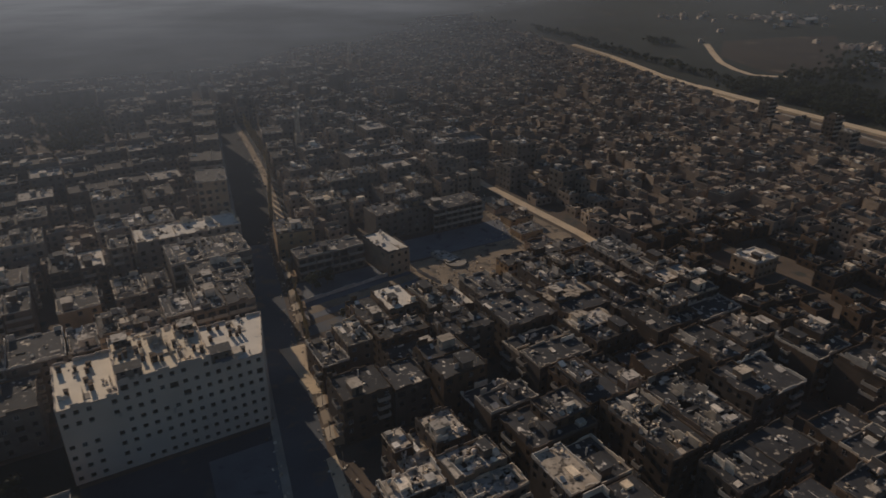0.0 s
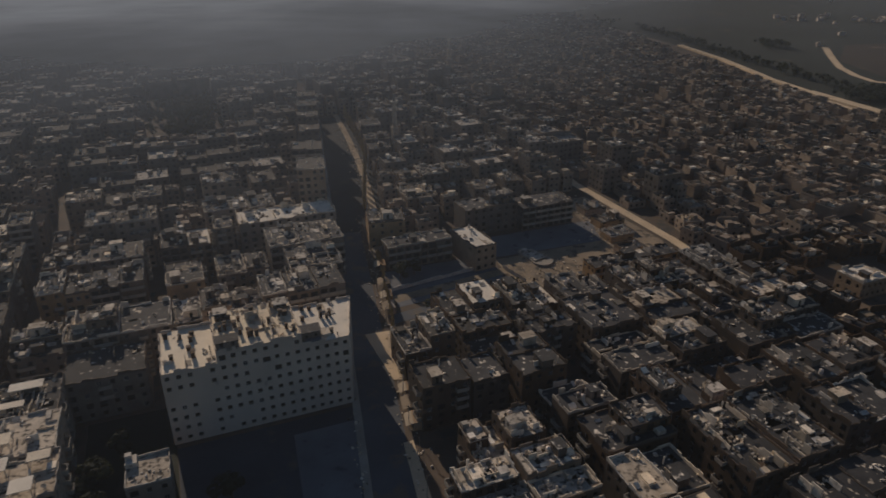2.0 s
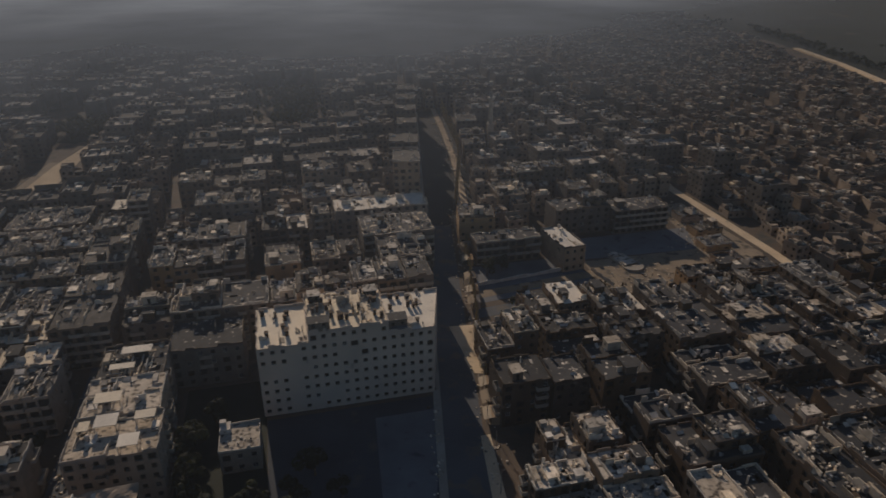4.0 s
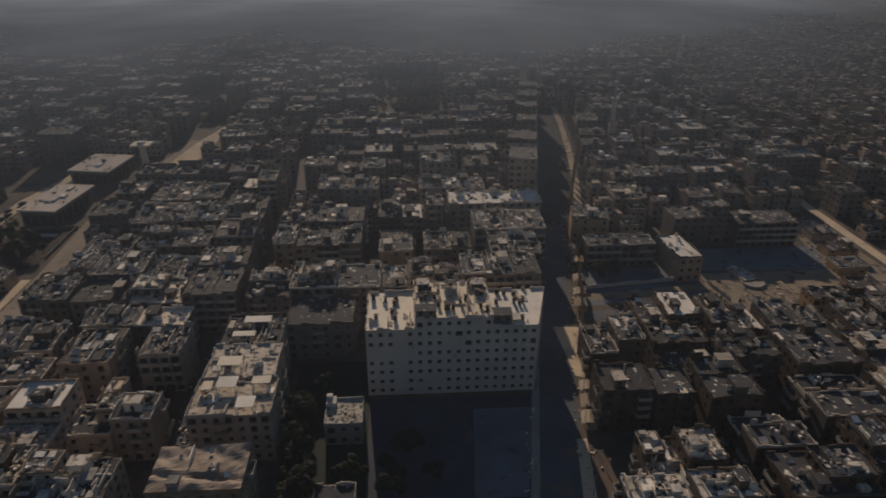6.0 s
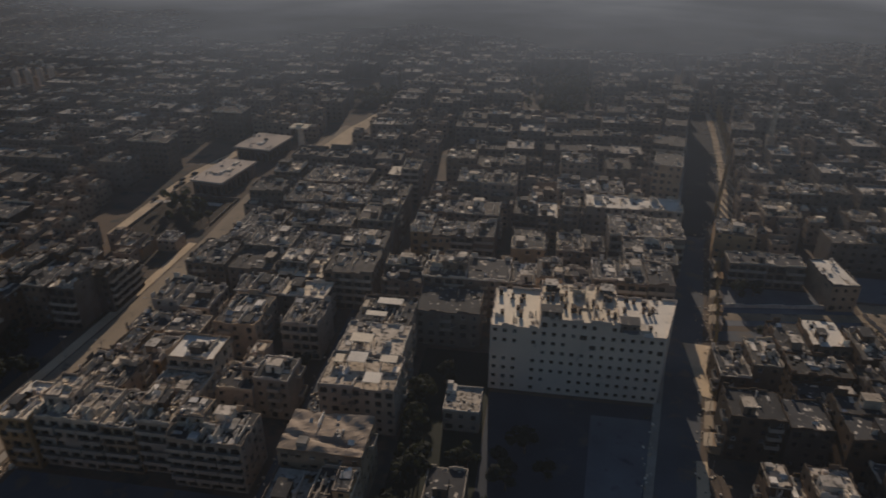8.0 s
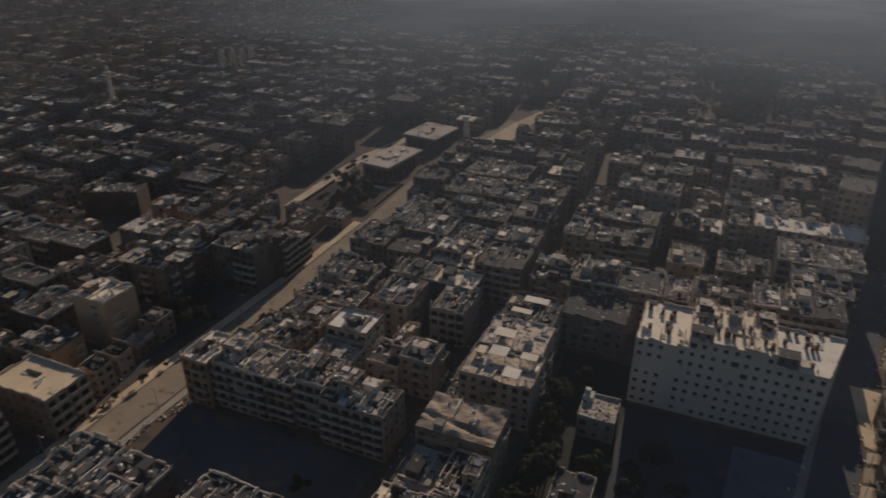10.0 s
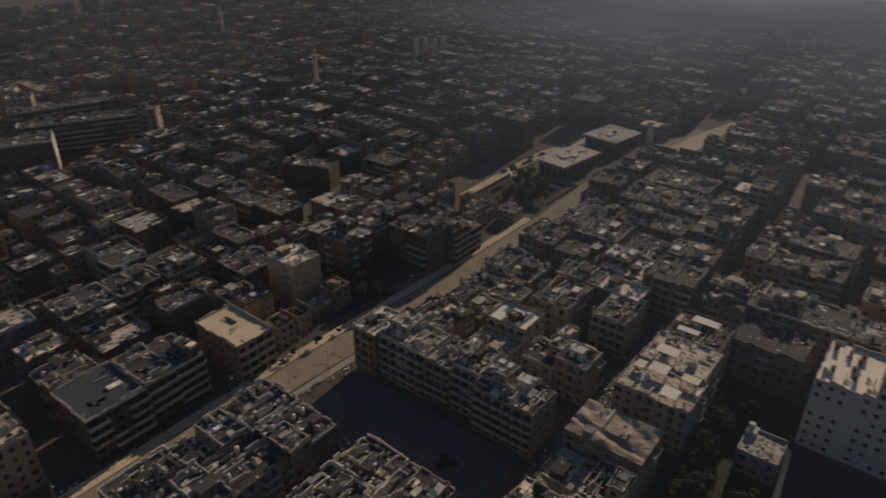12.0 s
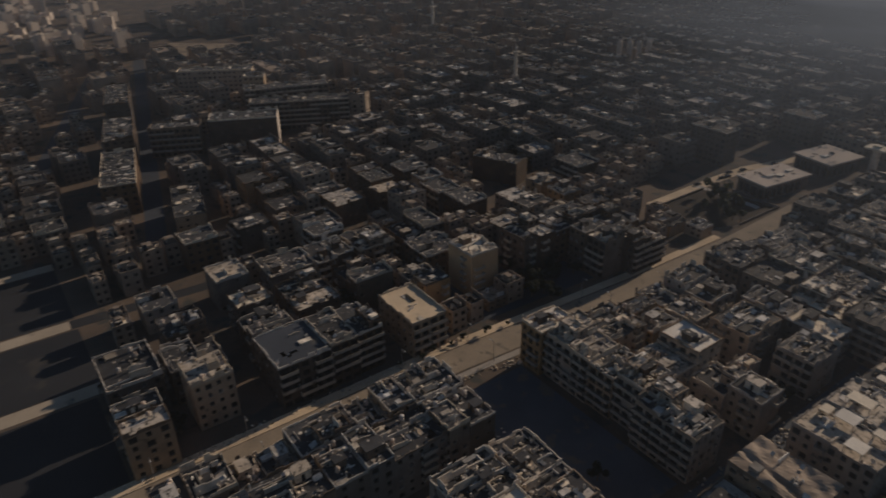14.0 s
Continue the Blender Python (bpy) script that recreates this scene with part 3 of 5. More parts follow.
        s.poly([(*l0, z), (*l1, z), (*l1, -0.1), (*l0, -0.1)])
        s.poly([(*r1, z), (*r0, z), (*r0, -0.1), (*r1, -0.1)])
    return setting(name, s, [mat], label, category)


def avenue(v):
    return (avenue_u(v), v)


# Strip of sun beyond the west row's shadow, painted as pale sand.
strip_road("road_avenue_end", [(88.5, 281), (95.5, 308), (101.8, 341), (108.6, 383), (115.6, 437), (121.5, 492)], 3.4, 0.05, PALE_SAND, "side strip painted as sunlit pale sand at the far end of the avenue")
# Shade of the west row, painted on the next two as near-black asphalt.
strip_road("road_avenue_side", [(88, 280), (98, 320), (107.5, 383), (115.5, 437), (121, 485)], 20.0, 0.02, DEEP_TAR, "widening of the avenue, painted dark as shade")
strip_road("road_avenue_far", [avenue(v) for v in (285, 360, 485)], 11.0, 0.03, DEEP_TAR, "far stretch of the avenue with shade painted into its colour")
strip_road("road_avenue", [avenue(v) for v in (40, 200, 285)], 11.0, 0.03, ASPHALT, "long straight asphalt avenue covered with grey dust")
# Darker than the west pavement, which paints it less sunlit.
strip_road("pavement_avenue_east", [(avenue_u(v) + 7.6, v) for v in (40, 200, 290)], 2.6, 0.16, DUST, "broken sandy pavement beside the avenue", "pavement")
strip_road("pavement_avenue_west", [(avenue_u(v) - 6.6, v) for v in (40, 200, 360, 485)], 2.2, 0.16, PAVING, "broken grey pavement beside the avenue", "pavement")
strip_road("road_boulevard", [(-133, -120), (-133, 100), (-128, 190), (-127, 250), (-129, 300), (-124, 345), (-118, 392), (-114, 422)], 11.0, 0.03, ROAD_DUST, "wide brown boulevard covered with dust")
strip_road("pavement_boulevard_west", [(-140.5, -120), (-140.5, 100), (-136, 190), (-135, 245)], 3.6, 0.16, PALE_SAND, "pale broken pavement along the boulevard", "pavement")
strip_road("pavement_boulevard_east", [(-125.2, -120), (-125.2, 100), (-120.5, 190), (-119.5, 250)], 2.4, 0.16, PAVING, "dusty pavement along the boulevard", "pavement")
strip_road("road_market", [(-173.8, 248), (-174.6, 300), (-174.0, 326), (-166, 357), (-159, 388), (-152, 420)], 6.0, 0.03, PALE_SAND, "sandy street beside two flat-roofed halls")
strip_road("road_canyon", [(-660, 130.1), (-262, 40.4)], 9.0, 0.02, TAR, "dark straight street between tall western blocks")
strip_road("road_canyon_west", [(-620, 83), (-395, 11.7)], 8.5, 0.02, TAR, "wide dark street in the western quarter")
strip_road("road_narrow", [(-50.5, 40), (-50.0, 200), (-53, 330)], 6.5, 0.02, ASPHALT, "narrow dark street between apartment blocks")
strip_road("road_east", [(206.5, 205), (207.5, 225), (205.5, 303), (208, 320)], 4.8, 0.03, PALE_SAND, "straight sandy road beside low ruins")
strip_road("road_school", [(74, 219.5), (100, 222.5), (128, 226)], 5.0, 0.045, EARTH, "sandy lane between two walled yards")
strip_road("road_lane", [(72, 207), (110, 211), (160, 216)], 6.0, 0.02, ASPHALT, "lane beside a walled school yard")


# ---------------------------------------------------------------- the long pale block
def pale_block():
    rng = random.Random(4)
    b = thing("office_block", place(23.4, 178.3), "long pale seven-storey block with small square windows and white roof", "building")
    w, d, f = 49.0, 21.0, 3.22
    secs = [(-w / 2, -10.6, 7), (-10.6, 11.5, 8), (11.5, w / 2, 7)]
    for x0, x1, fl in secs:
        s = Shape()
        top = fl * f
        n = round((x1 - x0) / 2.85)
        gaps = {(3, j) for j in range(fl)} | {(i, 4) for i in range(n)} if x0 < -20 else set()
        xb = x1 + (5.6 if x1 > 20 else 0.0)      # the end wall follows the avenue
        win = (1.2, 1.35, 0.95)
        spots = facade(s, (x0, -d / 2), (x1, -d / 2), 0, top, n, fl, win, rng, ruin=0.03, skip=gaps)
        spots += facade(s, (x1, -d / 2), (xb, d / 2), 0, top, 7, fl, win, rng, ruin=0.03)
        facade(s, (xb, d / 2), (x0, d / 2), 0, top, n, fl, win, rng, ruin=0.03)
        spots += facade(s, (x0, d / 2), (x0, -d / 2), 0, top, 7, fl, win, rng, ruin=0.03)
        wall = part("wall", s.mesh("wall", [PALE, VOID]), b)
        for mid, ww, hh, ang, j in spots:
            if (abs(mid[0]) > w / 2 - 0.5 or mid[1] < -d / 2 + 0.5) and rng.random() < 0.14:
                part("window", window_for(ww, hh), b, pose(mid[0], mid[1], mid[2], 0, 0, ang))
        edge = [(x0 + 0.02, -d / 2 + 0.02), (x1 - 0.02, -d / 2 + 0.02), (xb - 0.02, d / 2 - 0.02), (x0 + 0.02, d / 2 - 0.02)]
        r = Shape()
        r.poly([(x, y, top) for x, y in edge])
        r.poly([(x, y, top - 0.3) for x, y in edge[::-1]])
        for (ax, ay), (bx, by) in zip(edge, edge[1:] + edge[:1]):
            r.poly([(ax, ay, top - 0.3), (bx, by, top - 0.3), (bx, by, top), (ax, ay, top)])
        part("roof", r.mesh("roof", [WHITE_ROOF]), b, label="white sunlit roof slab")
        ps = parapet_shape(0, 0, top, rng, 0.3, [(x0, -d / 2), (x1, -d / 2), (xb, d / 2), (x0, d / 2)])
        part("parapet", ps.mesh("parapet", [PALE]), b)
        rr = roof_rubble(x1 - x0, d, top, rng, int((x1 - x0) * (0.5 if x0 < -20 else 1.6 if fl == 8 else 0.8)))
        tagged(part("rubble", rr.mesh("rubble", [CONCRETE]), b, pose((x0 + x1) / 2, 0, 0), "broken slabs and blocks"), kind="stuff")
        roof_walls(b, x1 - x0, d - 2, top, rng, int((x1 - x0) * (0.55 if fl == 8 else 0.08 if x0 < -20 else 0.25)), (x0 + x1) / 2)
        for _ in range({7: 8, 8: 26}[fl]):
            vx, vy = rng.uniform(x0 + 1.2, x1 - 1.2), rng.uniform(-d / 2 + 3.0, d / 2 - 0.8)
            part("vent", vent_mesh, b, pose(vx, vy, top - 0.01, 0, 0, rng.choice((0, 90))) @ Matrix.Diagonal((rng.uniform(0.8, 1.4), rng.uniform(0.8, 1.4), rng.uniform(0.9, 1.6), 1)), "squat dark roof vent with a dark opening")
    for x0, x1, y0, y1, z, hh in ((-10.4, -4.6, -9.9, -6.4, 8, 2.3), (11.7, 17.0, -8.9, -5.0, 7, 2.8), (-9.4, -6.0, 5.4, 8.8, 8, 2.2), (7.0, 10.4, 5.0, 8.6, 8, 2.0)):
        s = Shape()
        k = [(x0, y0), (x1, y0), (x1, y1), (x0, y1)]
        for i in range(4):
            facade(s, k[i], k[(i + 1) % 4], z * f - 0.01, z * f + hh, 2, 1, (0.9, 1.1, 1.0), rng, ruin=0.3)
        house = part("penthouse", s.mesh("penthouse", [PLASTER, VOID]), b, label="brown plastered roof hut")
        s = Shape()
        s.box(x0 - 0.25, x1 + 0.25, y0 - 0.25, y1 + 0.25, z * f + hh, z * f + hh + 0.18)
        part("roof", s.mesh("roof", [DARK_ROOF if y0 < 0 else ROOFING]), house)
    s = Shape()
    s.box(12.6, 16.8, -10.2, -8.7, 7 * f - 0.01, 7 * f + 0.9)
    part("plinth", s.mesh("plinth", [SHADE_BLUE]), b, label="low plinth at the roof edge, coloured with the blue of shade")


# Dark body: the shade on the vents' fronts is put into their colour.
vent = Shape()
vent.box(-0.5, 0.5, -0.4, 0.4, 0, 1.25)
vent.box(-0.6, 0.6, -0.5, 0.5, 1.25, 1.35)
vent.box(-0.3, 0.3, -0.42, -0.38, 0.5, 1.1, 1)
vent_mesh = vent.mesh("vent", [DARK_BROWN, VOID])
pale_block()

# ---------------------------------------------------------------- apartment buildings, quarter by quarter
NEAR = [
    # between the boulevard and the narrow street
    (-121, -109, 36, 53, 14.6, "plain"), (-109, -95, 38, 54, 15.2, "plain"), (-121, -108, 53, 69, 15.4, "warm"), (-108, -95, 54, 70, 14.2, "plain"),
    (-121, -107, 69, 84, 15.8, "plain"), (-107, -94, 70, 85, 15.0, "bands"),
    (-121, -108, 2, 20, 15, "plain"), (-108, -95, 4, 21, 14, "pale"), (-121, -108, 20, 36, 14, "plain"), (-108, -95, 21, 38, 15, "plain"),
    (-86, -72, 76, 88, 13.0, "plain"), (-72, -58, 74, 88, 12.4, "warm"), (-86, -72, 58, 75, 13.5, "plain"), (-72, -58, 56, 73, 14, "pale"),
    (-110.5, -93, 119, 132, 15.8, "bands"), (-93, -75, 119.5, 133, 16.0, "bands"), (-74.5, -55.5, 117.5, 130, 14.8, "bands"),
    (-90, -76, 133.2, 158, 15.6, "plain"), (-75.5, -54, 143.5, 155, 12.8, "plain"), (-113, -97, 134, 150, 14, "plain"), (-112, -96, 152, 165, 13, "warm"),
    (-116, -92, 167, 178, 13, "plain"), (-115, -95, 181, 196, 13.6, "plain"), (-88, -74, 170, 188, 13, "pale"), (-67, -55, 173, 188, 13, "pale"),
    (-73, -68, 156, 168, 9, "plain"), (-90, -58, 190, 200, 12, "plain"),
    (-99, -81, 204.5, 238, 14.4, "plain"), (-81, -63, 204, 239, 15, "bands"), (-63, -45.5, 204, 239, 15, "bands"), (-116, -101, 206, 226, 13, "plain"),
    (-90, -64, 243, 258, 14, "pale"), (-62, -47, 246, 262, 16, "pale"), (-112, -93, 230, 258, 12, "plain"),
    (-100, -78, 264, 284, 14.5, "plain"), (-78, -47, 264, 284, 15, "plain"), (-62, -47, 300, 312, 18, "plain"), (-100, -70, 290, 310, 13, "plain"),
    # between the narrow street and the pale block
    (-46, -26, 100, 116.5, 14.5, "warm"), (-46, -26, 82, 99.5, 14, "plain"), (-46, -26, 60, 81, 14, "plain"),
    (-43, -28, 206, 222, 15, "plain"), (-28, -13, 205.5, 222, 15.4, "bands"), (-13, 2, 206, 222, 15, "plain"), (2.4, 20, 209, 224, 16, "bands"),
    (20, 38, 209.5, 225, 15.6, "bands"), (38, 57, 209, 224, 16, "bands"),
    (42, 60.5, 226, 244.5, 15.5, "plain"), (-39, -23, 240, 255, 15, "warm"), (-23, -6, 239, 254, 14.6, "bands"), (1, 13.4, 231, 250, 15.6, "warm"), (18, 36, 236, 252, 13, "plain"),
    (38, 66, 246, 265, 16.6, "bands"), (20, 27, 266, 276, 19, "pale"), (-40, -6, 262, 276, 14, "plain"), (0, 18, 262, 278, 15, "plain"), (30, 70, 276, 290, 15, "plain"),
    # east of the avenue
    (65, 81.5, 171, 185.5, 13, "pale"), (62, 76, 148, 160, 14, "plain"), (76.5, 87, 147, 159, 13, "plain"), (65, 83.5, 119.5, 131.5, 15, "plain"),
    (57, 72, 101, 117.5, 15, "warm"), (72, 87, 102, 117.5, 15, "plain"), (55, 86, 82, 100, 14, "plain"), (90, 101, 145, 161, 14, "warm"), (95, 106, 127, 139.5, 13, "warm"),
    (86, 100, 165, 180, 12, "plain"), (84, 104, 184, 200, 12.5, "plain"), (103, 117, 163, 178, 12, "plain"), (106, 122, 182, 197, 12, "plain"),
    (96, 112, 112, 124, 13.5, "plain"), (94, 108, 94, 107, 14, "plain"), (92, 106, 78, 92, 14, "warm"),
    (121, 144, 92.5, 113, 15.4, "plain"), (124, 139, 76, 87.5, 14.6, "plain"), (139.5, 153.5, 78, 88, 14.2, "warm"), (120, 138, 119, 134, 14, "warm"), (141, 158, 118, 132, 13, "plain"),
    (156, 174, 97.5, 108.5, 14, "plain"), (119, 134, 139, 154, 13.5, "warm"), (138, 152, 137, 151, 13, "plain"), (122, 138, 160, 176, 13, "plain"), (142, 158, 156, 172, 12.6, "warm"),
    (176, 190, 116, 130, 13, "plain"), (160, 174, 114, 128, 13.5, "warm"), (188, 200, 101, 113, 14, "warm"), (162, 178, 134, 150, 12, "plain"), (181, 197, 136, 151, 13, "plain"),
    (192, 214, 80, 95, 15, "plain"), (158, 172, 68, 84, 14, "plain"), (172, 188, 62, 80, 14.5, "plain"), (128, 142, 56, 70, 14, "plain"), (144, 158, 52, 68, 14, "warm"),
    (164, 180, 156, 172, 12, "warm"), (184, 200, 158, 174, 12, "plain"), (126, 146, 181, 194, 11, "plain"), (152, 168, 178, 192, 11, "warm"), (172, 196, 178, 194, 11, "plain"),
    (-120, -111, 117, 131, 16.2, "warm"),
    # west of the boulevard
    (-163.5, -144, 45, 62, 15.2, "bands+x"), (-163, -144.5, 62.3, 81, 14.8, "bands+x"), (-163, -150, 22, 34, 16, "warm"), (-179, -165, 20, 37, 12, "plain"),
    (-196, -184.5, 48, 60.5, 13, "plain"), (-181, -166, 46, 60, 13, "plain"), (-192, -172, 64, 80, 12.6, "plain"), (-176, -160, 106, 118, 14, "warm"), (-192, -175, 88, 103, 13.4, "plain"),
    (-173, -158, 152, 168, 17, "plain"), (-158, -140, 176, 188, 17, "plain"), (-176, -160, 170, 196, 15, "plain"),
    (-147.5, -135.5, 189, 208, 14, "bands+x"), (-163, -148, 192, 206, 15, "plain"), (-215, -198, 102, 118, 12, "plain"), (-214, -197, 122, 142, 13, "plain"), (-194, -178, 120, 136, 12, "plain"),
    (-156.5, -141.5, 1.8, 14, 15, "warm"), (-185, -165, 2.5, 18, 13.5, "plain"), (-196, -181.5, 23.4, 36.5, 13, "plain"), (-215, -200, 66, 84, 12, "plain"), (-214, -198, 84, 100, 12, "plain"),
]
for i, (u0, u1, v0, v1, h, lk) in enumerate(NEAR):
    if u0 > 84:
        box = [u0, u1, v0, v1]
        for _ in range(4):
            for k, step in ((0, -0.5), (1, 0.5), (2, -0.5), (3, 0.5)):
                t = list(box)
                t[k] += step
                if all(j == i or not (t[0] < o[1] + 1.6 and t[1] > o[0] - 1.6 and t[2] < o[3] + 1.6 and t[3] > o[2] - 1.6) for j, o in enumerate(NEAR)):
                    box = t
        u0, u1, v0, v1 = box
    NEAR[i] = (u0, u1, v0, v1, h, lk)
ROOF_OF = {(65, 119.5): (ROOFING, 1.5), (57, 101): (ROOFING, 1.3), (72, 102): (ROOFING, 1.3), (-163, 22): (ROOFING, 0.35), (-163.5, 45): (TAR, 0.1), (-163, 62.3): (DARK_ROOF, 0.4), (-196, 48): (WHITE_ROOF, 1.0), (121, 92.5): (DARK_ROOF, 0.8)}   # roof, littering
plots = random.Random(77)
for i, (u0, u1, v0, v1, h, lk) in enumerate(NEAR):
    cells = [(u0, u1, v0, v1)]
    if lk == "pale" and v0 > 165 and u0 < 52:
        lk = "plain"
    if (u1 - u0) * (v1 - v0) > 170 and plots.random() < 0.72:
        k = plots.uniform(0.42, 0.58)
        if u1 - u0 > v1 - v0:
            m = u0 + (u1 - u0) * k
            cells = [(u0, m - 0.05, v0, v1), (m + 0.05, u1, v0 + plots.choice((0, 0, 1.2)), v1)]
        else:
            m = v0 + (v1 - v0) * k
            cells = [(u0, u1, v0, m - 0.05), (u0, u1 - plots.choice((0, 0, 1.2)), m + 0.05, v1)]
    # Outer quarters take the darker plaster: street shade put into the colour.
    if (u0 > 52 or u1 < -143) and lk in ("plain", "warm", "pale") and plots.random() < 0.8 and (u0, v0) not in ((-176, 106), (-163, 22), (-156.5, 1.8)):
        lk = "smoked"
    for j, c in enumerate(cells):
        hh = h if len(cells) == 1 else h + plots.choice((-3.0, -1.2, 0, 0.4, 0.8))
        covered = next(((r, q) for (a, b), (r, q) in ROOF_OF.items() if a - 2.1 <= u0 <= a + 0.1 and b - 2.1 <= v0 <= b + 0.1), (None, 1.0))
        if lk == "bands+x":
            apartment(*c, hh, "smokedbands", i * 2 + j + 1, bands="+x", roof=covered[0], clutter=covered[1])
        else:
            apartment(*c, hh, lk if lk == "smoked" or plots.random() < 0.8 else plots.choice(("plain", "warm", "bands")), i * 2 + j + 1, roof=covered[0], clutter=covered[1])


apartment(-46.5, -26, 117.5, 131, 16.4, "plain", 301, heave=True, roof=BROWN_ROOF, label="ruined apartment block with a buckled, sagging roof slab", clutter=0.25)
slot = Shape()
slot.box(-2.6, 2.6, -0.7, 0.7, 0, 0.35)
slot.box(-2.3, 2.3, -0.5, 0.5, 0.35, 0.38)
unfinished = apartment(-163.5, -141.9, 90, 103.3, 13.6, "warmbands", 302, bands="+x", roof=PALE_SAND, clutter=0.06, top=False, label="unfinished ochre concrete block with a clean pale flat roof")
part("roof_hatch", slot.mesh("roof_hatch", [VOID]), unfinished, pose(-3.0, 1.0, 13.6), "dark roof hatch")
apartment(-158, -150, 110, 122, 4.2, "plain", 345, clutter=0.5, top=False, name="low_house", label="low house with a pale roof in a dark yard")
apartment(-157, -148.5, 127, 136, 4.0, "plain", 346, clutter=0.5, top=False, name="low_house", label="small low house with a dusty roof in a dark yard")
annex = apartment(-11.8, -1.7, 147.6, 158, 7.0, "plain", 303, roof=ROOFING, clutter=0.1, top=False, label="low annex with a pale flat roof in a dark yard")
head = Shape()
head.box(-1.3, 1.3, -1.6, 1.6, 0, 1.3)
head.box(-1.3, 0.2, 0.2, 1.6, 1.3, 2.3)
part("raised_corner", head.mesh("raised_corner", [CONCRETE]), annex, pose(-3.6, 3.4, 6.98), "broken raised corner of the roof")
apartment(-12.2, -2.4, 117, 128.6, 5.0, "plain", 304, clutter=0.3, top=False, label="low outbuilding with a dusty flat roof")
apartment(-27, -6, 187, 203, 13.0, "plain", 305, roof=DARK_ROOF, clutter=0.1, top=False, label="dark-walled building with a dark roof between two taller blocks")
apartment(-206, -184, 318, 330, 18.5, "smoked", 371, bands="-y", near=False, roof=DARK_ROOF, clutter=0.4, name="slab_block", label="tall dark slab block with a dark roof beside the market street")
apartment(-190.5, -172, 384, 398, 16.5, "plain", 372, near=False, roof=DARK_ROOF, clutter=0.4, name="slab_block", label="tall grey slab block behind the market halls")
apartment(-174, -159.5, 127.5, 140, 18, "ochre", 373, blank=("-y", "+x"), top=False, roof=WHITE_ROOF, clutter=0.9, label="tall ochre apartment block with blank side walls and littered roof")
apartment(-258, -232, 206, 218, 12, "smoked", 374, near=False, turn=22, blank=("-y", "+x"), roof=DARK_ROOF, clutter=0.5, label="dark brown windowless building among low roofs")
apartment(236, 250, 156, 167, 7, "warm", 375, near=False, roof=WHITE_ROOF, clutter=0.8, label="sunlit ochre ruin with a white roof among low dark houses")
# school and its wings
apartment(113, 122.6, 229.6, 249.6, 10.4, "warm", 306, turn=7, roof=WHITE_ROOF, clutter=0.25, top=False, name="school_building", label="three-storey ochre school building with a sunlit white roof")
apartment(82.5, 109.8, 243, 252.6, 9.8, "bands", 307, roof=DARK_ROOF, clutter=0.2, top=False, name="school_wing", label="long grey school wing with open galleries on each floor")
apartment(150, 176, 257.5, 271, 11, "bands", 308, roof=DARK_ROOF, clutter=0.2, top=False, name="school_wing", label="grey three-storey school wing with banded galleries behind a yard")
apartment(124, 149.8, 262, 275, 12, "plain", 310, clutter=0.8)
for i, (a, b, c, d, hh) in enumerate(((180, 192, 232, 240, 3.0), (184, 197, 246, 254, 3.4), (186, 198, 262, 270, 3.0), (176, 187, 217, 224, 3.2))):
    apartment(a, b, c, d, hh, "warm", 350 + i, clutter=0.8, top=False, name="low_house", label="low ruined ochre house with a littered roof beside a sandy road")
apartment(153, 192.5, 204, 212, 6.2, "warmbands", 309, clutter=0.6, top=False, name="terrace_house", label="low ochre terrace with open upper floor beside a sandy square")
for i, (u, v, w, d, h, turn) in enumerate(((-391, 167, 62, 12, 18, 63), (-421, 171, 55, 12, 20, 72), (-500, 150, 54, 13, 19, 60), (-389, 87.5, 28, 12, 17, 65))):
    apartment(u - w / 2, u + w / 2, v - d / 2, v + d / 2, h, "bands" if i != 2 else "warm", 320 + i, near=False, turn=turn, roof=DARK_ROOF, clutter=0.5, name="slab_block", label="tall long apartment slab far off with dark banded front")

for u, v, w, d, h, look_of in ((-342, 45.5, 50, 16, 15.5, "smoked"), (-403, 59.5, 44, 16, 17, "smokedbands"), (-470, 74, 52, 15, 20, "smoked"), (-287, 62.5, 36, 13, 13, "warm")):
    apartment(u - w / 2, u + w / 2, v - d / 2, v + d / 2, h, look_of, int(-u), near=False, turn=-12.7, roof=DARK_ROOF if u < -300 else None, clutter=0.8, name="slab_block", label="long dark apartment block lining a straight western street" if u < -300 else "ochre apartment block at the end of a straight street")
slab = apartment(-377.5 - 19.5, -377.5 + 19.5, 116.5, 132.5, 18.5, "smoked", 331, near=False, turn=65, roof=DARK_ROOF, clutter=0.4, name="slab_block", blank=("-y",), label="dark windowless apartment slab with a broken end wall painted sunlit pale")
# Sunlit end of the slab: its light is put into a pale panel.
end = Shape()
end.box(19.45, 19.8, -8.2, 8.2, 0, 19.3)
part("end_wall", end.mesh("end_wall", [PALE]), slab, label="broken end wall painted pale as if sunlit")
apartment(-382, -372, 198, 208, 19, "warm", 332, near=False, turn=45, roof=DARK_ROOF, clutter=0.4, name="apartment_tower", label="slender ochre apartment tower over lower roofs")
apartment(-455, -441, 155, 165, 23, "warm", 333, near=False, turn=60, roof=DARK_ROOF, clutter=0.4, name="apartment_tower", label="tall ochre building with a sunlit side behind long slabs")

# ---------------------------------------------------------------- farther quarters
taken = {}


def take(u0, u1, v0, v1):
    for i in range(int(u0 // 20), int(u1 // 20) + 1):
        for j in range(int(v0 // 20), int(v1 // 20) + 1):
            taken.setdefault((i, j), []).append((u0, u1, v0, v1))


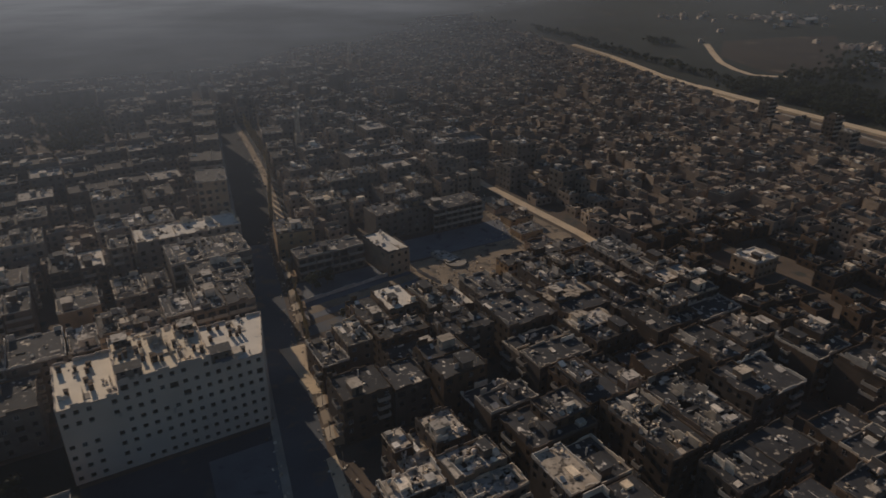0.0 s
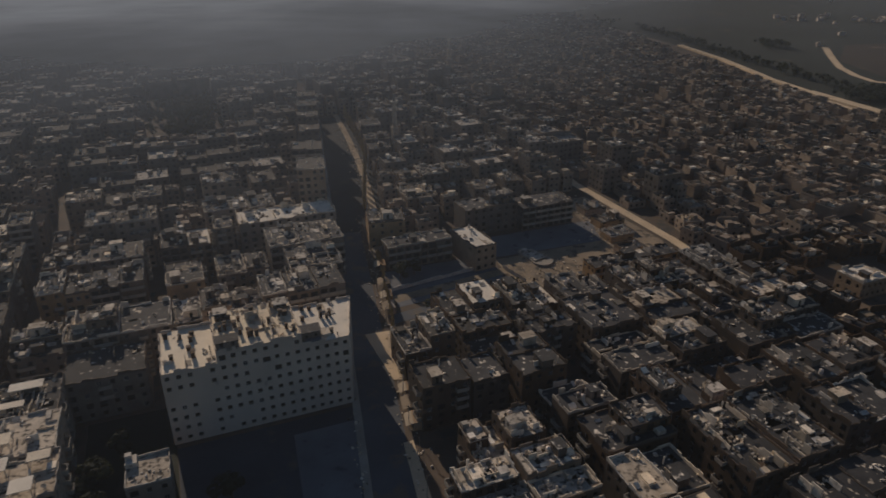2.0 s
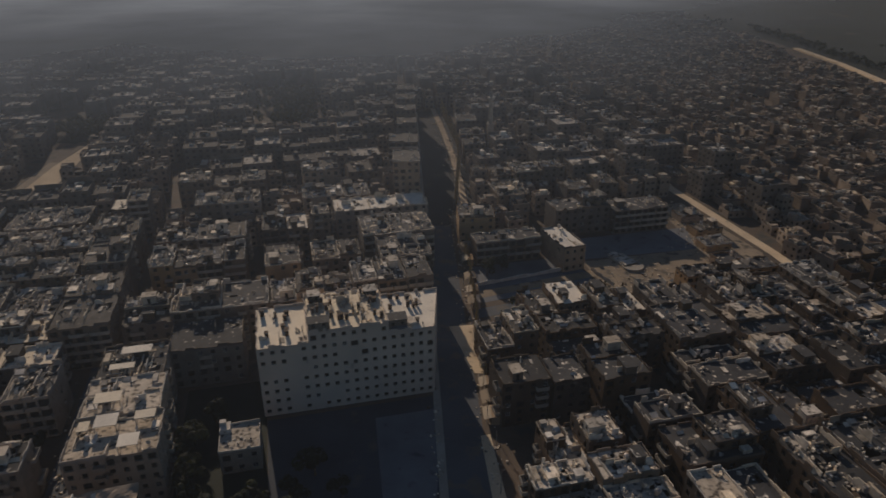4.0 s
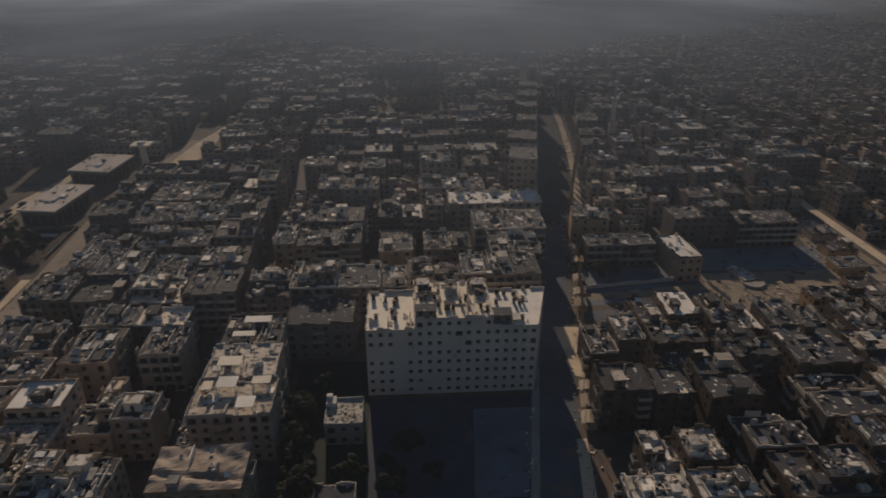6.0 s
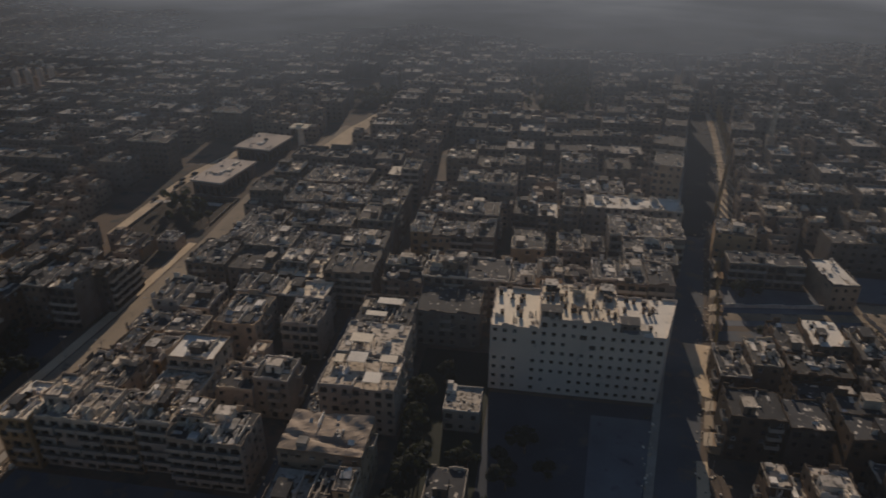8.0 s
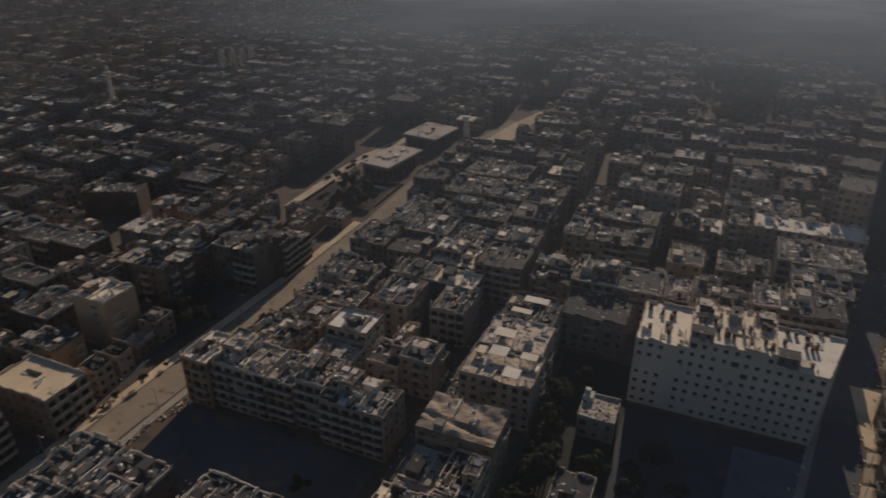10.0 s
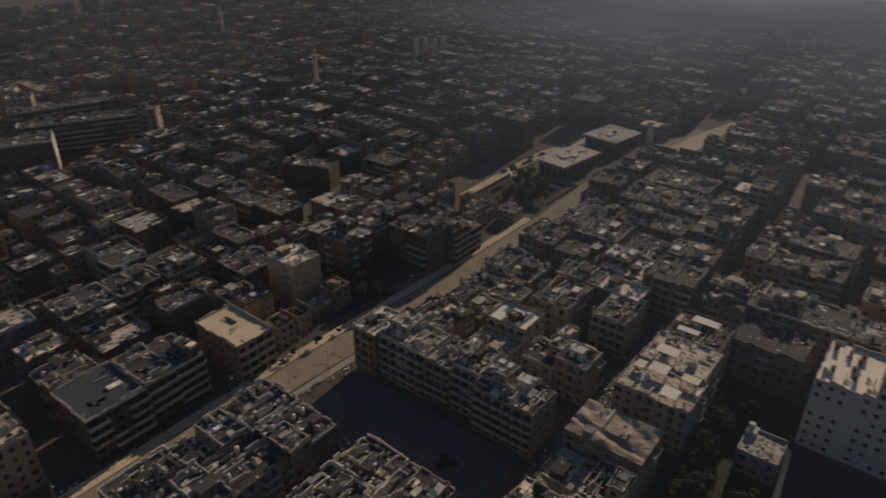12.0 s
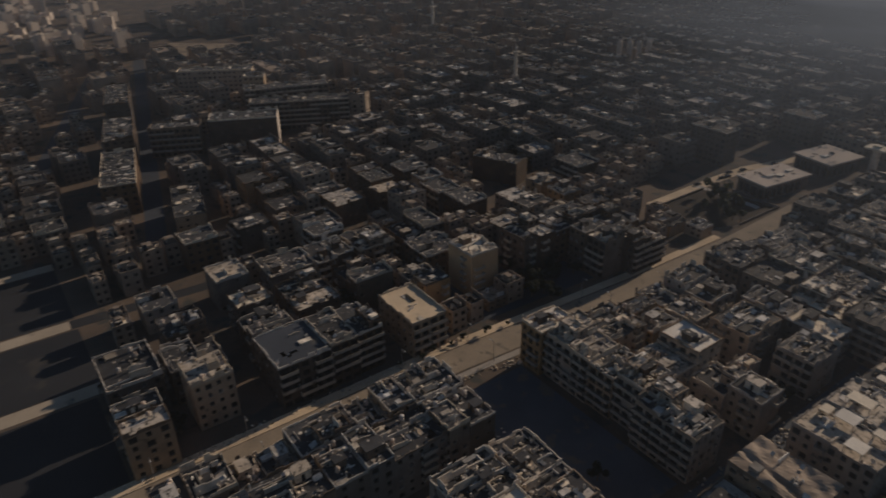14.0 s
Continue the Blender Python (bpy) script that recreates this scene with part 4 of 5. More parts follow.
def free(u0, u1, v0, v1):
    """Whether a plan rectangle keeps clear of the buildings, streets and open places already laid out."""
    for a, b, c, d, *_ in NEAR:
        if u0 < b + 1 and u1 > a - 1 and v0 < d + 2 and v1 > c - 2:
            return False
    for a, b, c, d in OPEN:
        if u0 < b and u1 > a and v0 < d and v1 > c:
            return False
    if u1 > 456 + 0.2 * (v0 - 247):
        return False
    for i in range(int(u0 // 20), int(u1 // 20) + 1):
        for j in range(int(v0 // 20), int(v1 // 20) + 1):
            for a, b, c, d in taken.get((i, j), ()):
                if u0 < b and u1 > a and v0 < d and v1 > c:
                    return False
    for a, b, slope, base, half in CANYONS:
        m = base + slope * ((u0 + u1) / 2 - a)
        reach = half + abs(slope) * (u1 - u0) / 2
        if u1 > a and u0 < b and v0 < m + reach and v1 > m - reach:
            return False
    m = avenue_u((v0 + v1) / 2)
    if v0 < 485 and u0 < m + (7.8 if v0 < 280 else 18.0) and u1 > m - 7.8:
        return False
    return True


CANYONS = ((-660, -262, -0.2254, 130.1, 6.0), (-620, -395, -0.317, 83.0, 4.5))   # ends, slope, start and half width of two straight western streets
OPEN = [(-372, -312, 26, 62), (-432, -374, 38, 76), (-504, -436, 52, 96), (-312, -262, 50, 74), (-404, -372, 68, 106), (-290, -192, -90, 4), (-1300, -720, -170, 170), (-192, -141, -90, 1), (-238, -222, -90, 82), (230, 262, 150, 174), (-143, -119, -150, 262), (-190, -118, 245, 392), (-122.5, -101, 345, 420), (-117, -100, 420, 462), (-124, -98, 462, 506), (-207, -183, 316, 332), (-192, -170, 382, 400), (-56, -46, 0, 203), (-45, -40.8, 203, 420), (-24, 50, 60, 205), (-46, -23, 58, 192), (-120, -56, 85, 119), (70, 126, 196, 256), (123, 204, 190, 278), (176, 203, 268, 286), (202, 209.5, 195, 330), (-4, 42, 444, 580),
        (-178, -142, 84, 104), (-177, -158, 132, 148), (-262, -226, 198, 232), (-205, -194, 0, 110), (-28, -5, 180, 206), (442, 460, 255, 269), (444, 461, 305, 319), (424, 440, 234, 246), (135, 143, 402, 410), (271, 279, 644, 652), (-373, -365, 326, 334), (-381, -357, 448, 474), (-404, -355, 62, 150), (-440, -362, 135, 214), (-460, -436, 148, 173), (-520, -480, 122, 178), (-725, -615, 152, 236), (-178, -128, 146, 176)]
mid_count = 0


def seen_sector(u, v):
    """Whether a place lies ahead of the drone's line of travel."""
    a = math.degrees(math.atan2(-(u - 14), v - 12))
    return -74 < a < 104


far = {"quarter": Shape(), "suburb": Shape(), "ruins": Shape()}


def far_house(sh, u, v, w, d, h, rng, holes, twist=0.0):
    """A small flat-roofed house in a joined quarter: walls, roof edge, hut, and dark openings when it is not too far."""
    x0, x1, y0, y1 = u - w / 2, u + w / 2, v - d / 2, v + d / 2
    first, angle = len(sh.v), rng.gauss(0, twist)
    top = rng.choice((2, 5, 5, 5, 5, 5, 5, 4 if w < 12 and (not twist or rng.random() < 0.4) else 2))
    if holes:
        fl = max(1, round(h / 3.1))
        for p, q in (((x0, y0), (x1, y0)), ((x1, y0), (x1, y1)), ((x0, y1), (x0, y0))):
            ln = abs(q[0] - p[0]) + abs(q[1] - p[1])
            facade(sh, p, q, 0, h, max(2, round(ln / 3.6)), fl, (1.3, 1.4, 0.9), rng, 0.3, 0.1)
        sh.poly([(x1, y1, 0), (x0, y1, 0), (x0, y1, h), (x1, y1, h)])
    else:
        sh.box(x0, x1, y0, y1, 0, h - 0.2)
    sh.box(x0 + 0.02, x1 - 0.02, y0 + 0.02, y1 - 0.02, h - 0.2, h, top)
    sh.box(x0, x1, y0, y0 + 0.25, h, h + rng.uniform(0.4, 1.0))
    sh.box(x0, x0 + 0.25, y0 + 0.26, y1, h, h + rng.uniform(0.4, 1.0))
    sh.box(x1 - 0.25, x1, y0 + 0.26, y1, h, h + rng.uniform(0.4, 1.0))
    sh.box(x0 + 0.26, x1 - 0.26, y1 - 0.25, y1, h, h + rng.choice((0.6, 0.9, 1.6, 2.6)))
    for _ in range(rng.choice((1, 2, 2, 3))):
        a, b = rng.uniform(0.8, 1.8), rng.uniform(0.8, 1.8)
        cx, cy = rng.uniform(x0 + 2, x1 - 2), rng.uniform(y0 + 2, y1 - 2)
        sh.box(cx - a, cx + a, cy - b, cy + b, h, h + rng.uniform(0.6, 2.4), rng.choice((0, 0, 5, 3, 2)))
    for _ in range(rng.choice((4, 6, 8, 9))):
        cx, cy, ln = rng.uniform(x0 + 1.5, x1 - 1.5), rng.uniform(y0 + 1.5, y1 - 1.5), rng.uniform(0.4, 1.4)
        if rng.random() < 0.5:
            sh.box(cx - ln, cx + ln, cy - 0.12, cy + 0.12, h, h + rng.uniform(0.5, 1.8), 3)
        else:
            sh.box(cx - 0.12, cx + 0.12, cy - ln, cy + ln, h, h + rng.uniform(0.5, 1.8), 3)
    if rng.random() < (0.15 if twist else 0.4):
        cx, cy = rng.uniform(x0 + 2, x1 - 2), rng.uniform(y0 + 2, y1 - 2)
        sh.box(cx - 1.0, cx + rng.uniform(0.6, 2.0), cy - 0.9, cy + 1.4, h, h + rng.uniform(0.2, 1.2), 4)
    if twist:
        ca, sa = math.cos(angle), math.sin(angle)
        sh.v[first:] = [(u + (x - u) * ca - (y - v) * sa, v + (x - u) * sa + (y - v) * ca, z) for x, y, z in sh.v[first:]]


def quarter(u0, u1, v0, v1, pitch_v, hlo, hhi, wlo, whi, seed, street=58.0, low=False, hole_to=520.0):
    """Rows of buildings across a stretch of the plan."""
    global mid_count
    rng = random.Random(seed)
    v = v0
    while v < v1:
        depth = min(pitch_v - rng.uniform(6, 11), 16) if not low else pitch_v - rng.uniform(1.5, 4)
        u = u0
        nxt = u0 + street * rng.uniform(0.8, 1.2)
        while u < u1:
            w = rng.uniform(wlo, whi)
            if u + w > nxt:
                u = nxt + rng.uniform(3.5, 5.5)
                nxt = u + street * rng.uniform(0.8, 1.2)
            dd = depth * rng.uniform(0.8, 1.05)
            vv = v + rng.uniform(-1.5, 1.5)
            if rng.random() > 0.07 and seen_sector(u + w / 2, vv) and free(u, u + w, vv, vv + dd):
                h = rng.uniform(hlo, hhi)
                take(u, u + w, vv, vv + dd)
                r = math.hypot(u + w / 2 - 14, vv + dd / 2 - 12)
                if r < 330 and not low and mid_count < 190:
                    apartment(u, u + w - 0.1, vv, vv + dd, h, rng.choice(("plain", "plain", "bands", "warm", "plain") if u > -143 else ("smoked", "smoked", "smokedbands", "plain", "warm")), seed + mid_count, near=False)
                    mid_count += 1
                elif r > 60:
                    far_house(far["ruins" if low and 52 < u < 280 and v < 195 else "suburb" if low or u < -420 else "quarter"], u + w / 2, vv + dd / 2, w - 0.15, dd, h, rng, r < hole_to, 0.12 if low and u > 200 else 0.0)
            u += w + (rng.uniform(0.2, 3.0) if low else rng.choice((0.0, 0.0, 0.3, 4.0)))
        v += pitch_v
    return rng


# buildings that line the avenue
lr = random.Random(41)
for side in (-1, 1):
    v = 228.0 if side < 0 else 262.0
    while v < 478:
        ln = lr.uniform(11, 17)
        away = 8.0 if side < 0 else 8.0 + 10.5 * max(0.0, min(1.0, (v - 270) / 90)) - 8.0 * max(0.0, (v - 420) / 65)
        a = avenue_u(v + ln / 2) + side * away
        b = a + side * lr.uniform(11, 16)
        lo, hi = min(a, b), max(a, b)
        # West row past v 290 is made extra tall to shade the avenue.
        if free(lo + (0.6 if side > 0 else 0), hi - (0.6 if side < 0 else 0), v, v + ln):
            apartment(lo, hi, v, v + ln, (25.5 if v > 290 else 17.0) if side < 0 else lr.uniform(10, 14), lr.choice(("plain", "bands", "warm", "plain")), int(v), near=False, turn=-10.5, top=side > 0, clutter=0.1 if side < 0 else 1.0, roof=DARK_ROOF if side < 0 else None)
            NEAR.append((lo, hi, v, v + ln, 0, ""))
        v += ln + lr.choice((0.4, 0.4, 0.6, 0.6 if side < 0 else 6.0))
quarter(-118, 88, 270, 800, 27, 12, 17, 11, 18, 21)
quarter(60, 230, 262, 800, 24, 10, 15, 10, 16, 22)
quarter(-420, -145, -160, 244, 23, 9, 14, 10, 17, 23, street=70)
quarter(-560, -190, 246, 820, 25, 11, 16, 12, 22, 24, street=66)
quarter(-192, -134, 386, 480, 24, 10, 15, 11, 17, 30)
quarter(-190, -118, 480, 820, 25, 11, 16, 12, 18, 25)
quarter(200, 470, -60, 640, 11.5, 2.6, 6.5, 6.0, 10.5, 26, street=44, low=True, hole_to=330.0)
quarter(60, 200, 40, 196, 19, 6, 11, 9, 14, 27, low=True)
quarter(-860, -420, -200, 900, 30, 9, 19, 12, 26, 28, street=80)
quarter(-600, 640, 820, 1500, 26, 6, 12, 9, 17, 29, street=70)
for k, (a, b, c, d) in enumerate(((-118, 88, 262, 560), (-118, 88, 266, 560), (60, 230, 255, 520), (-420, -145, -120, 244), (-420, -190, 246, 520), (-190, -134, 384, 480), (-620, -420, -80, 220), (-600, -420, -75, 220))):
    quarter(a, b, c, d, 9.5, 6, 12, 5.5, 8.5, 60 + k, street=90, low=True)
quarter(470, 545, 300, 640, 11.5, 2.6, 6.0, 6.0, 10.5, 71, street=44, low=True, hole_to=0.0)
quarter(200, 545, 641, 816, 12.0, 2.6, 6.5, 6.5, 11.0, 72, street=50, low=True, hole_to=0.0)
QM = [PLASTER, VOID, ROOFING, DEBRIS, WHITE_ROOF, FAR_ROOF]
QS = [SUBURB, VOID, BROWN_ROOF, DEBRIS, WHITE_ROOF, DARK_ROOF]
setting("far_apartment_quarter", far["quarter"], QM, "distant quarter of dusty flat-roofed apartment houses", "buildings", kind="stuff")
setting("smoked_quarter", far["ruins"], [DARK_BROWN, VOID, DARK_ROOF, DEBRIS, CONCRETE, DARK_ROOF], "dark ruined small houses between apartment blocks", "buildings", kind="stuff")
setting("low_suburb", far["suburb"], QS, "dense low brown flat-roofed houses and ruins", "buildings", kind="stuff")


# ---------------------------------------------------------------- open ground: yards, square, fields
def patch(name, pts, z, mat, label, category="ground"):
    s = Shape()
    s.poly([(u, v, z) for u, v in pts])
    for (a, b), (c, d) in zip(pts, pts[1:] + pts[:1]):
        s.poly([(a, b, z), (a, b, -0.1), (c, d, -0.1), (c, d, z)])
    return setting(name, s, [mat], label, category)


patch("yard_forecourt", [(-0.5, 100), (38, 100), (49, 166), (-0.5, 166)], 0.02, TAR, "dark asphalt forecourt, tinted blue as in deep shade")
patch("yard_scrub", [(-23, 96), (-0.6, 96), (-0.6, 185), (-23, 185)], 0.02, GREEN, "dark overgrown yard between apartment rows")
patch("yard_lot", [(-118, 86), (-57, 89), (-57, 116), (-118, 116)], 0.02, ASPHALT, "dark empty lot before a long apartment row")
patch("yard_school", [(77, 214), (123, 219), (123, 242), (80, 242)], 0.03, SHADE_BLUE, "asphalt school yard")
patch("yard_school_east", [(126, 238), (178, 236), (186, 257), (126, 257)], 0.03, SHADE_BLUE, "asphalt school yard with the blue of shade in its colour")
patch("square_sandy", [(125, 196), (152, 193), (152, 214), (196, 214), (203, 226), (200, 284), (186, 284), (178, 236), (126, 236)], 0.024, EARTH, "sandy open square with scattered debris")
patch("square_market", [(-190, 292), (-134, 292), (-126, 330), (-116, 396), (-172, 400), (-176, 340)], 0.016, DUST, "dusty paved market ground around two halls")
# Next two trace sunlit ground along a shadow edge; the brightness is painted.
patch("sand_drift", [(60.6, 201), (61.8, 173.5), (65.0, 172.5), (66.5, 186), (71.5, 200)], 0.19, PALE_SAND, "pale sand painted to the shape of a sunlit patch on the avenue")
patch("sand_verge", [(avenue_u(110) + 5.6, 110), (avenue_u(110) + 9.4, 110), (avenue_u(146) + 7.4, 146), (avenue_u(146) + 4.6, 146)], 0.19, PALE_SAND, "pale sand painted as a sunlit strip along the avenue")
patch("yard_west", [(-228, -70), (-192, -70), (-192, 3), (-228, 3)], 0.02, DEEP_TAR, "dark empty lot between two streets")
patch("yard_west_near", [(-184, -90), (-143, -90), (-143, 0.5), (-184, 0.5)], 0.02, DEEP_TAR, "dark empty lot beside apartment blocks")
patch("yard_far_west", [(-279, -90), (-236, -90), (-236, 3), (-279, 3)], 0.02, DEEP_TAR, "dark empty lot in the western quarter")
strip_road("road_outer_west", [(-283, -90), (-283, 3)], 6.0, 0.03, SAND_ROAD, "narrow sandy street at the end of dark lots")
strip_road("road_west", [(-188.5, -90), (-188.5, 4)], 6.0, 0.03, SAND_ROAD, "narrow sandy street between dark lots")
# One street: sandy where sunlit, near-black past v = 1 to paint its shade.
strip_road("road_far_west", [(-232, -90), (-232, 1)], 6.0, 0.03, SAND_ROAD, "narrow sandy street beside apartment rows")
strip_road("road_far_west_end", [(-232, 1), (-231.5, 10), (-228, 82)], 6.0, 0.03, DEEP_TAR, "narrow street between apartment rows, painted dark as in shade")
# Outline of the sunlit band, painted with pale sand.
patch("square_north", [(-108, 357), (-104.6, 400), (-103, 425), (-101.5, 449), (-105, 458), (-109.3, 438), (-115.2, 416), (-120.4, 379), (-121, 362)], 0.036, PALE_SAND, "wide end of the boulevard painted as sunlit pale sand")
patch("scrub_north", [(-124, 462), (-98, 462), (-98, 507), (-124, 507)], 0.02, GREEN, "dark scrub beyond the sandy end of the boulevard")
patch("yard_boulevard", [(-178, 104), (-146, 104), (-143, 176), (-178, 176)], 0.02, TAR, "dark yard between apartment blocks beside the boulevard")
patch("apron", [(26, 127), (39, 127), (47.5, 160), (29, 160)], 0.045, SHADE_BLUE, "grey concrete apron in the shaded forecourt")
patch("garden_sunken", [(-170, 252), (-158, 247), (-142, 249), (-136.5, 262), (-136, 292), (-160, 291), (-170, 284)], 0.03, MUD, "dark bare garden square with brown soil")
patch("field", [(486, 100), (700, -40), (2600, -300), (2600, 2400), (700, 2400), (566, 680), (506, 420), (496, 310)], 0.02, SOIL, "brown fields beyond the embankment road")
patch("field_ochre", [(-720, 174), (-652, 154), (-620, 215), (-667, 234)], 0.05, EARTH, "bare ochre ground beyond the apartment slabs")
patch("field_bare", [(649, 514), (742, 586), (847, 568), (905, 545), (827, 485), (713, 417), (648, 404), (612, 424)], 0.05, PLOUGH, "bare ploughed brown field")
patch("field_scrub", [(507, 412), (573, 375), (600, 311), (580, 200), (504, 180), (500, 300)], 0.06, GREEN, "dark green scrub beside the embankment road")
strip_road("road_embankment_far", [(501, 418), (510, 466), (523, 505), (541, 562), (550, 605), (560, 650)], 6.0, 1.59, PALE_SAND, "pale far stretch of the embankment road")
strip_road("road_embankment", [(483, 80), (488, 236), (491, 285), (493.5, 333), (496.5, 374), (501, 418)], 9.5, 1.6, PALE_SAND, "pale embankment road at the edge of the town")
strip_road("road_embankment_side", [(481, 322), (483, 345), (486.5, 380), (491, 425), (495, 446)], 4.5, 0.9, PALE_SAND, "pale side road below the embankment")
strip_road("road_embankment_edge", [(468, 225), (474, 262), (477, 290), (480, 318)], 3.0, 0.9, PAVING, "broken pale wall top below the embankment")
strip_road("path_garden", [(-176, 285), (-160, 286.5), (-141, 285.5)], 3.4, 0.07, CONCRETE, "worn concrete path along a garden square")
strip_road("road_field", [(612, 408), (601, 416), (591, 429), (600, 456), (621, 490), (657, 530), (709, 584)], 7.0, 0.12, PALE_SAND, "pale country road between fields")

w = Shape()
for (a, b), (c, d) in (((76, 226), (123, 231.5)), ((126, 228), (129, 214))):
    n = 10
    for i in range(n):
        x0, y0, x1, y1 = a + (c - a) * i / n, b + (d - b) * i / n, a + (c - a) * (i + 1) / n, b + (d - b) * (i + 1) / n
        h = 1.4 + 0.25 * math.sin(i * 2.1)
        w.poly([(x0, y0, 0), (x1, y1, 0), (x1, y1, h), (x0, y0, h)])
        w.poly([(x1 - 0.05, y1 + 0.3, 0), (x0 - 0.05, y0 + 0.3, 0), (x0 - 0.05, y0 + 0.3, h), (x1 - 0.05, y1 + 0.3, h)])
        w.poly([(x0, y0, h), (x1, y1, h), (x1 - 0.05, y1 + 0.3, h), (x0 - 0.05, y0 + 0.3, h)])
setting("wall_school_yard", w, [CONCRETE], "low concrete walls round a school yard", "wall")

# a raised stone platform on the square
pod = thing("stone_platform", place(142.6, 231.0, 0, 12), "low pale stone platform with a rounded end on the sandy square", "platform")
s = Shape()
s.box(-3.6, 3.6, -4.0, 7.0, 0, 0.8)
part("base", s.mesh("base", [PAVING]), pod)
s = Shape()
s.tube(0, -4.0, 0, 0.8, 4.4, 4.4, 20)
part("rounded_end", s.mesh("rounded_end", [PAVING]), pod)
s = Shape()
s.box(-2.6, 1.2, 4.6, 8.6, 0.0, 1.3)
s.box(-3.0, 3.0, -3.0, 4.0, 0.8, 1.0)
part("upper_step", s.mesh("upper_step", [ROOFING]), pod)


# ---------------------------------------------------------------- market halls, tower
def market_hall(u0, u1, v0, v1, h, seed, turn):
    rng = random.Random(seed)
    w, d = u1 - u0, v1 - v0
    b = thing("market_hall", place((u0 + u1) / 2, (v0 + v1) / 2, 0, turn), "long low hall with a wide pale flat roof", "building", "market halls")
    s = Shape()
    c = [(-w / 2, -d / 2), (w / 2, -d / 2), (w / 2, d / 2), (-w / 2, d / 2)]
    for i in range(4):
        p, q = c[i], c[(i + 1) % 4]
        facade(s, p, q, 0, h - 0.8, max(3, round(math.hypot(q[0] - p[0], q[1] - p[1]) / 4.5)), 1, (3.4, h * 0.62, 0.3), rng, 1.2, 0.0)
    part("wall", s.mesh("wall", [PLASTER, VOID]), b)
    s = Shape()
    s.box(-w / 2 - 0.9, w / 2 + 0.9, -d / 2 - 0.9, d / 2 + 0.9, h - 0.8, h)
    part("roof", s.mesh("roof", [PALE]), b, label="wide pale concrete roof slab")
    tagged(part("rubble", roof_rubble(w, d, h, rng, 14).mesh("rubble", [DEBRIS]), b), kind="stuff")


market_hall(-158.5, -142.2, 295.5, 326.5, 8, 1, -8)
market_hall(-158.7, -138.2, 347, 372, 8, 2, -9)
tow = thing("water_tower", place(-131.5, 374), "concrete water tower with a flat overhanging top", "water tower")
s = Shape()
s.tube(0, 0, 0, 11.5, 2.0, 1.7, 12)
part("shaft", s.mesh("shaft", [CONCRETE]), tow)
s = Shape()
s.tube(0, 0, 11.5, 12.8, 1.7, 4.6, 12, cap=False)
s.box(-5.2, 5.2, -4.2, 4.2, 12.7, 13.5)
s.box(-2.0, 1.6, -1.5, 1.8, 13.5, 14.6)
part("top", s.mesh("top", [WHITE_ROOF]), tow)

garden = Shape()
for a, b, c, d in ((-170.6, -170.2, 252, 284), (-135.8, -135.4, 262, 292), (-160, -135, 292.4, 293.0)):
    garden.box(a, b, c, d, 0, 1.3)
setting("wall_garden", garden, [PLASTER], "low broken walls round a garden square", "wall")
apartment(-159.5, -147, 227, 238, 5.2, "warm", 341, top=False, clutter=0.7, name="low_house", label="low ruined ochre house beside the boulevard")
apartment(-146, -137.5, 236, 244, 5.0, "warm", 342, top=False, clutter=0.7, name="low_house", label="small ruined house with a pale roof at a square")


# ---------------------------------------------------------------- white roof shelters
def roof_shelter(u, v, z, w, d, h):
    """Four posts with a thin white slab over part of a roof."""
    t = thing("roof_shelter", place(u, v, z), "white flat shelter roof on short posts on a flat roof", "shelter", "roof shelters")
    q = Shape()
    q.box(-w / 2, w / 2, -d / 2, d / 2, h - 0.14, h)
    part("slab", q.mesh("slab", [WHITE_ROOF]), t, label="white slab")
    q = Shape()
    q.box(-0.11, 0.11, -0.11, 0.11, 0, h - 0.14)
    pm = q.mesh("post", [CONCRETE])
    for x in (-w / 2 + 0.2, w / 2 - 0.2):
        for y in (-d / 2 + 0.2, d / 2 - 0.2):
            part("post", pm, t, pose(x, y, 0))


for i, (c, d, hh) in enumerate(((143, 158, 15.0), (158.1, 174, 15.2), (174.1, 191, 14.6))):
    apartment(-45 + i * 0.6, -24 - i * 1.2, c, d, hh, ("plain", "plain", "warm")[i], 360 + i, top=False, clutter=0.7, label="long beige apartment row with white shelters on its flat roof")
for u, v, z, w, d, h in ((-37.9, 163.2, 15.2, 6.4, 4.2, 2.2), (-36.7, 154.0, 15.0, 5.2, 4.6, 2.3), (-30.4, 145.6, 15.0, 4.6, 4.4, 2.3), (-28.0, 154.8, 15.0, 4.8, 3.2, 2.0),
                         (-41.8, 153.4, 15.0, 2.6, 3.6, 1.8), (-34.5, 185.8, 14.6, 8.0, 3.4, 1.8), (-37.5, 179.0, 14.6, 6.5, 2.6, 1.2)):
    roof_shelter(u, v, z, w, d, h)

# ---------------------------------------------------------------- street lamps
pole = Shape()
pole.tube(0, 0, 0, 8.0, 0.11, 0.07, 8)
pole_mesh = pole.mesh("pole", [METAL])
arm = Shape()
arm.box(-0.05, 1.6, -0.04, 0.04, 7.9, 8.0)
arm_mesh = arm.mesh("arm", [METAL])
head = Shape()
head.box(1.3, 2.1, -0.14, 0.14, 7.78, 7.95)
head_mesh = head.mesh("lamp_head", [DISH])
for i, v in enumerate(range(-20, 240, 26)):
    for u, turn in ((-139.6, 0), (-125.6, 180)):
        if (i * 7 + turn) % 3:
            u2 = u + (5.0 * max(0, v - 100) / 90 if v < 190 else 5.0)
            lamp = thing("street_lamp", place(u2, v, 0.15, turn), "slim unlit metal street lamp on a dusty pavement", "street lamp", "boulevard street lamps")
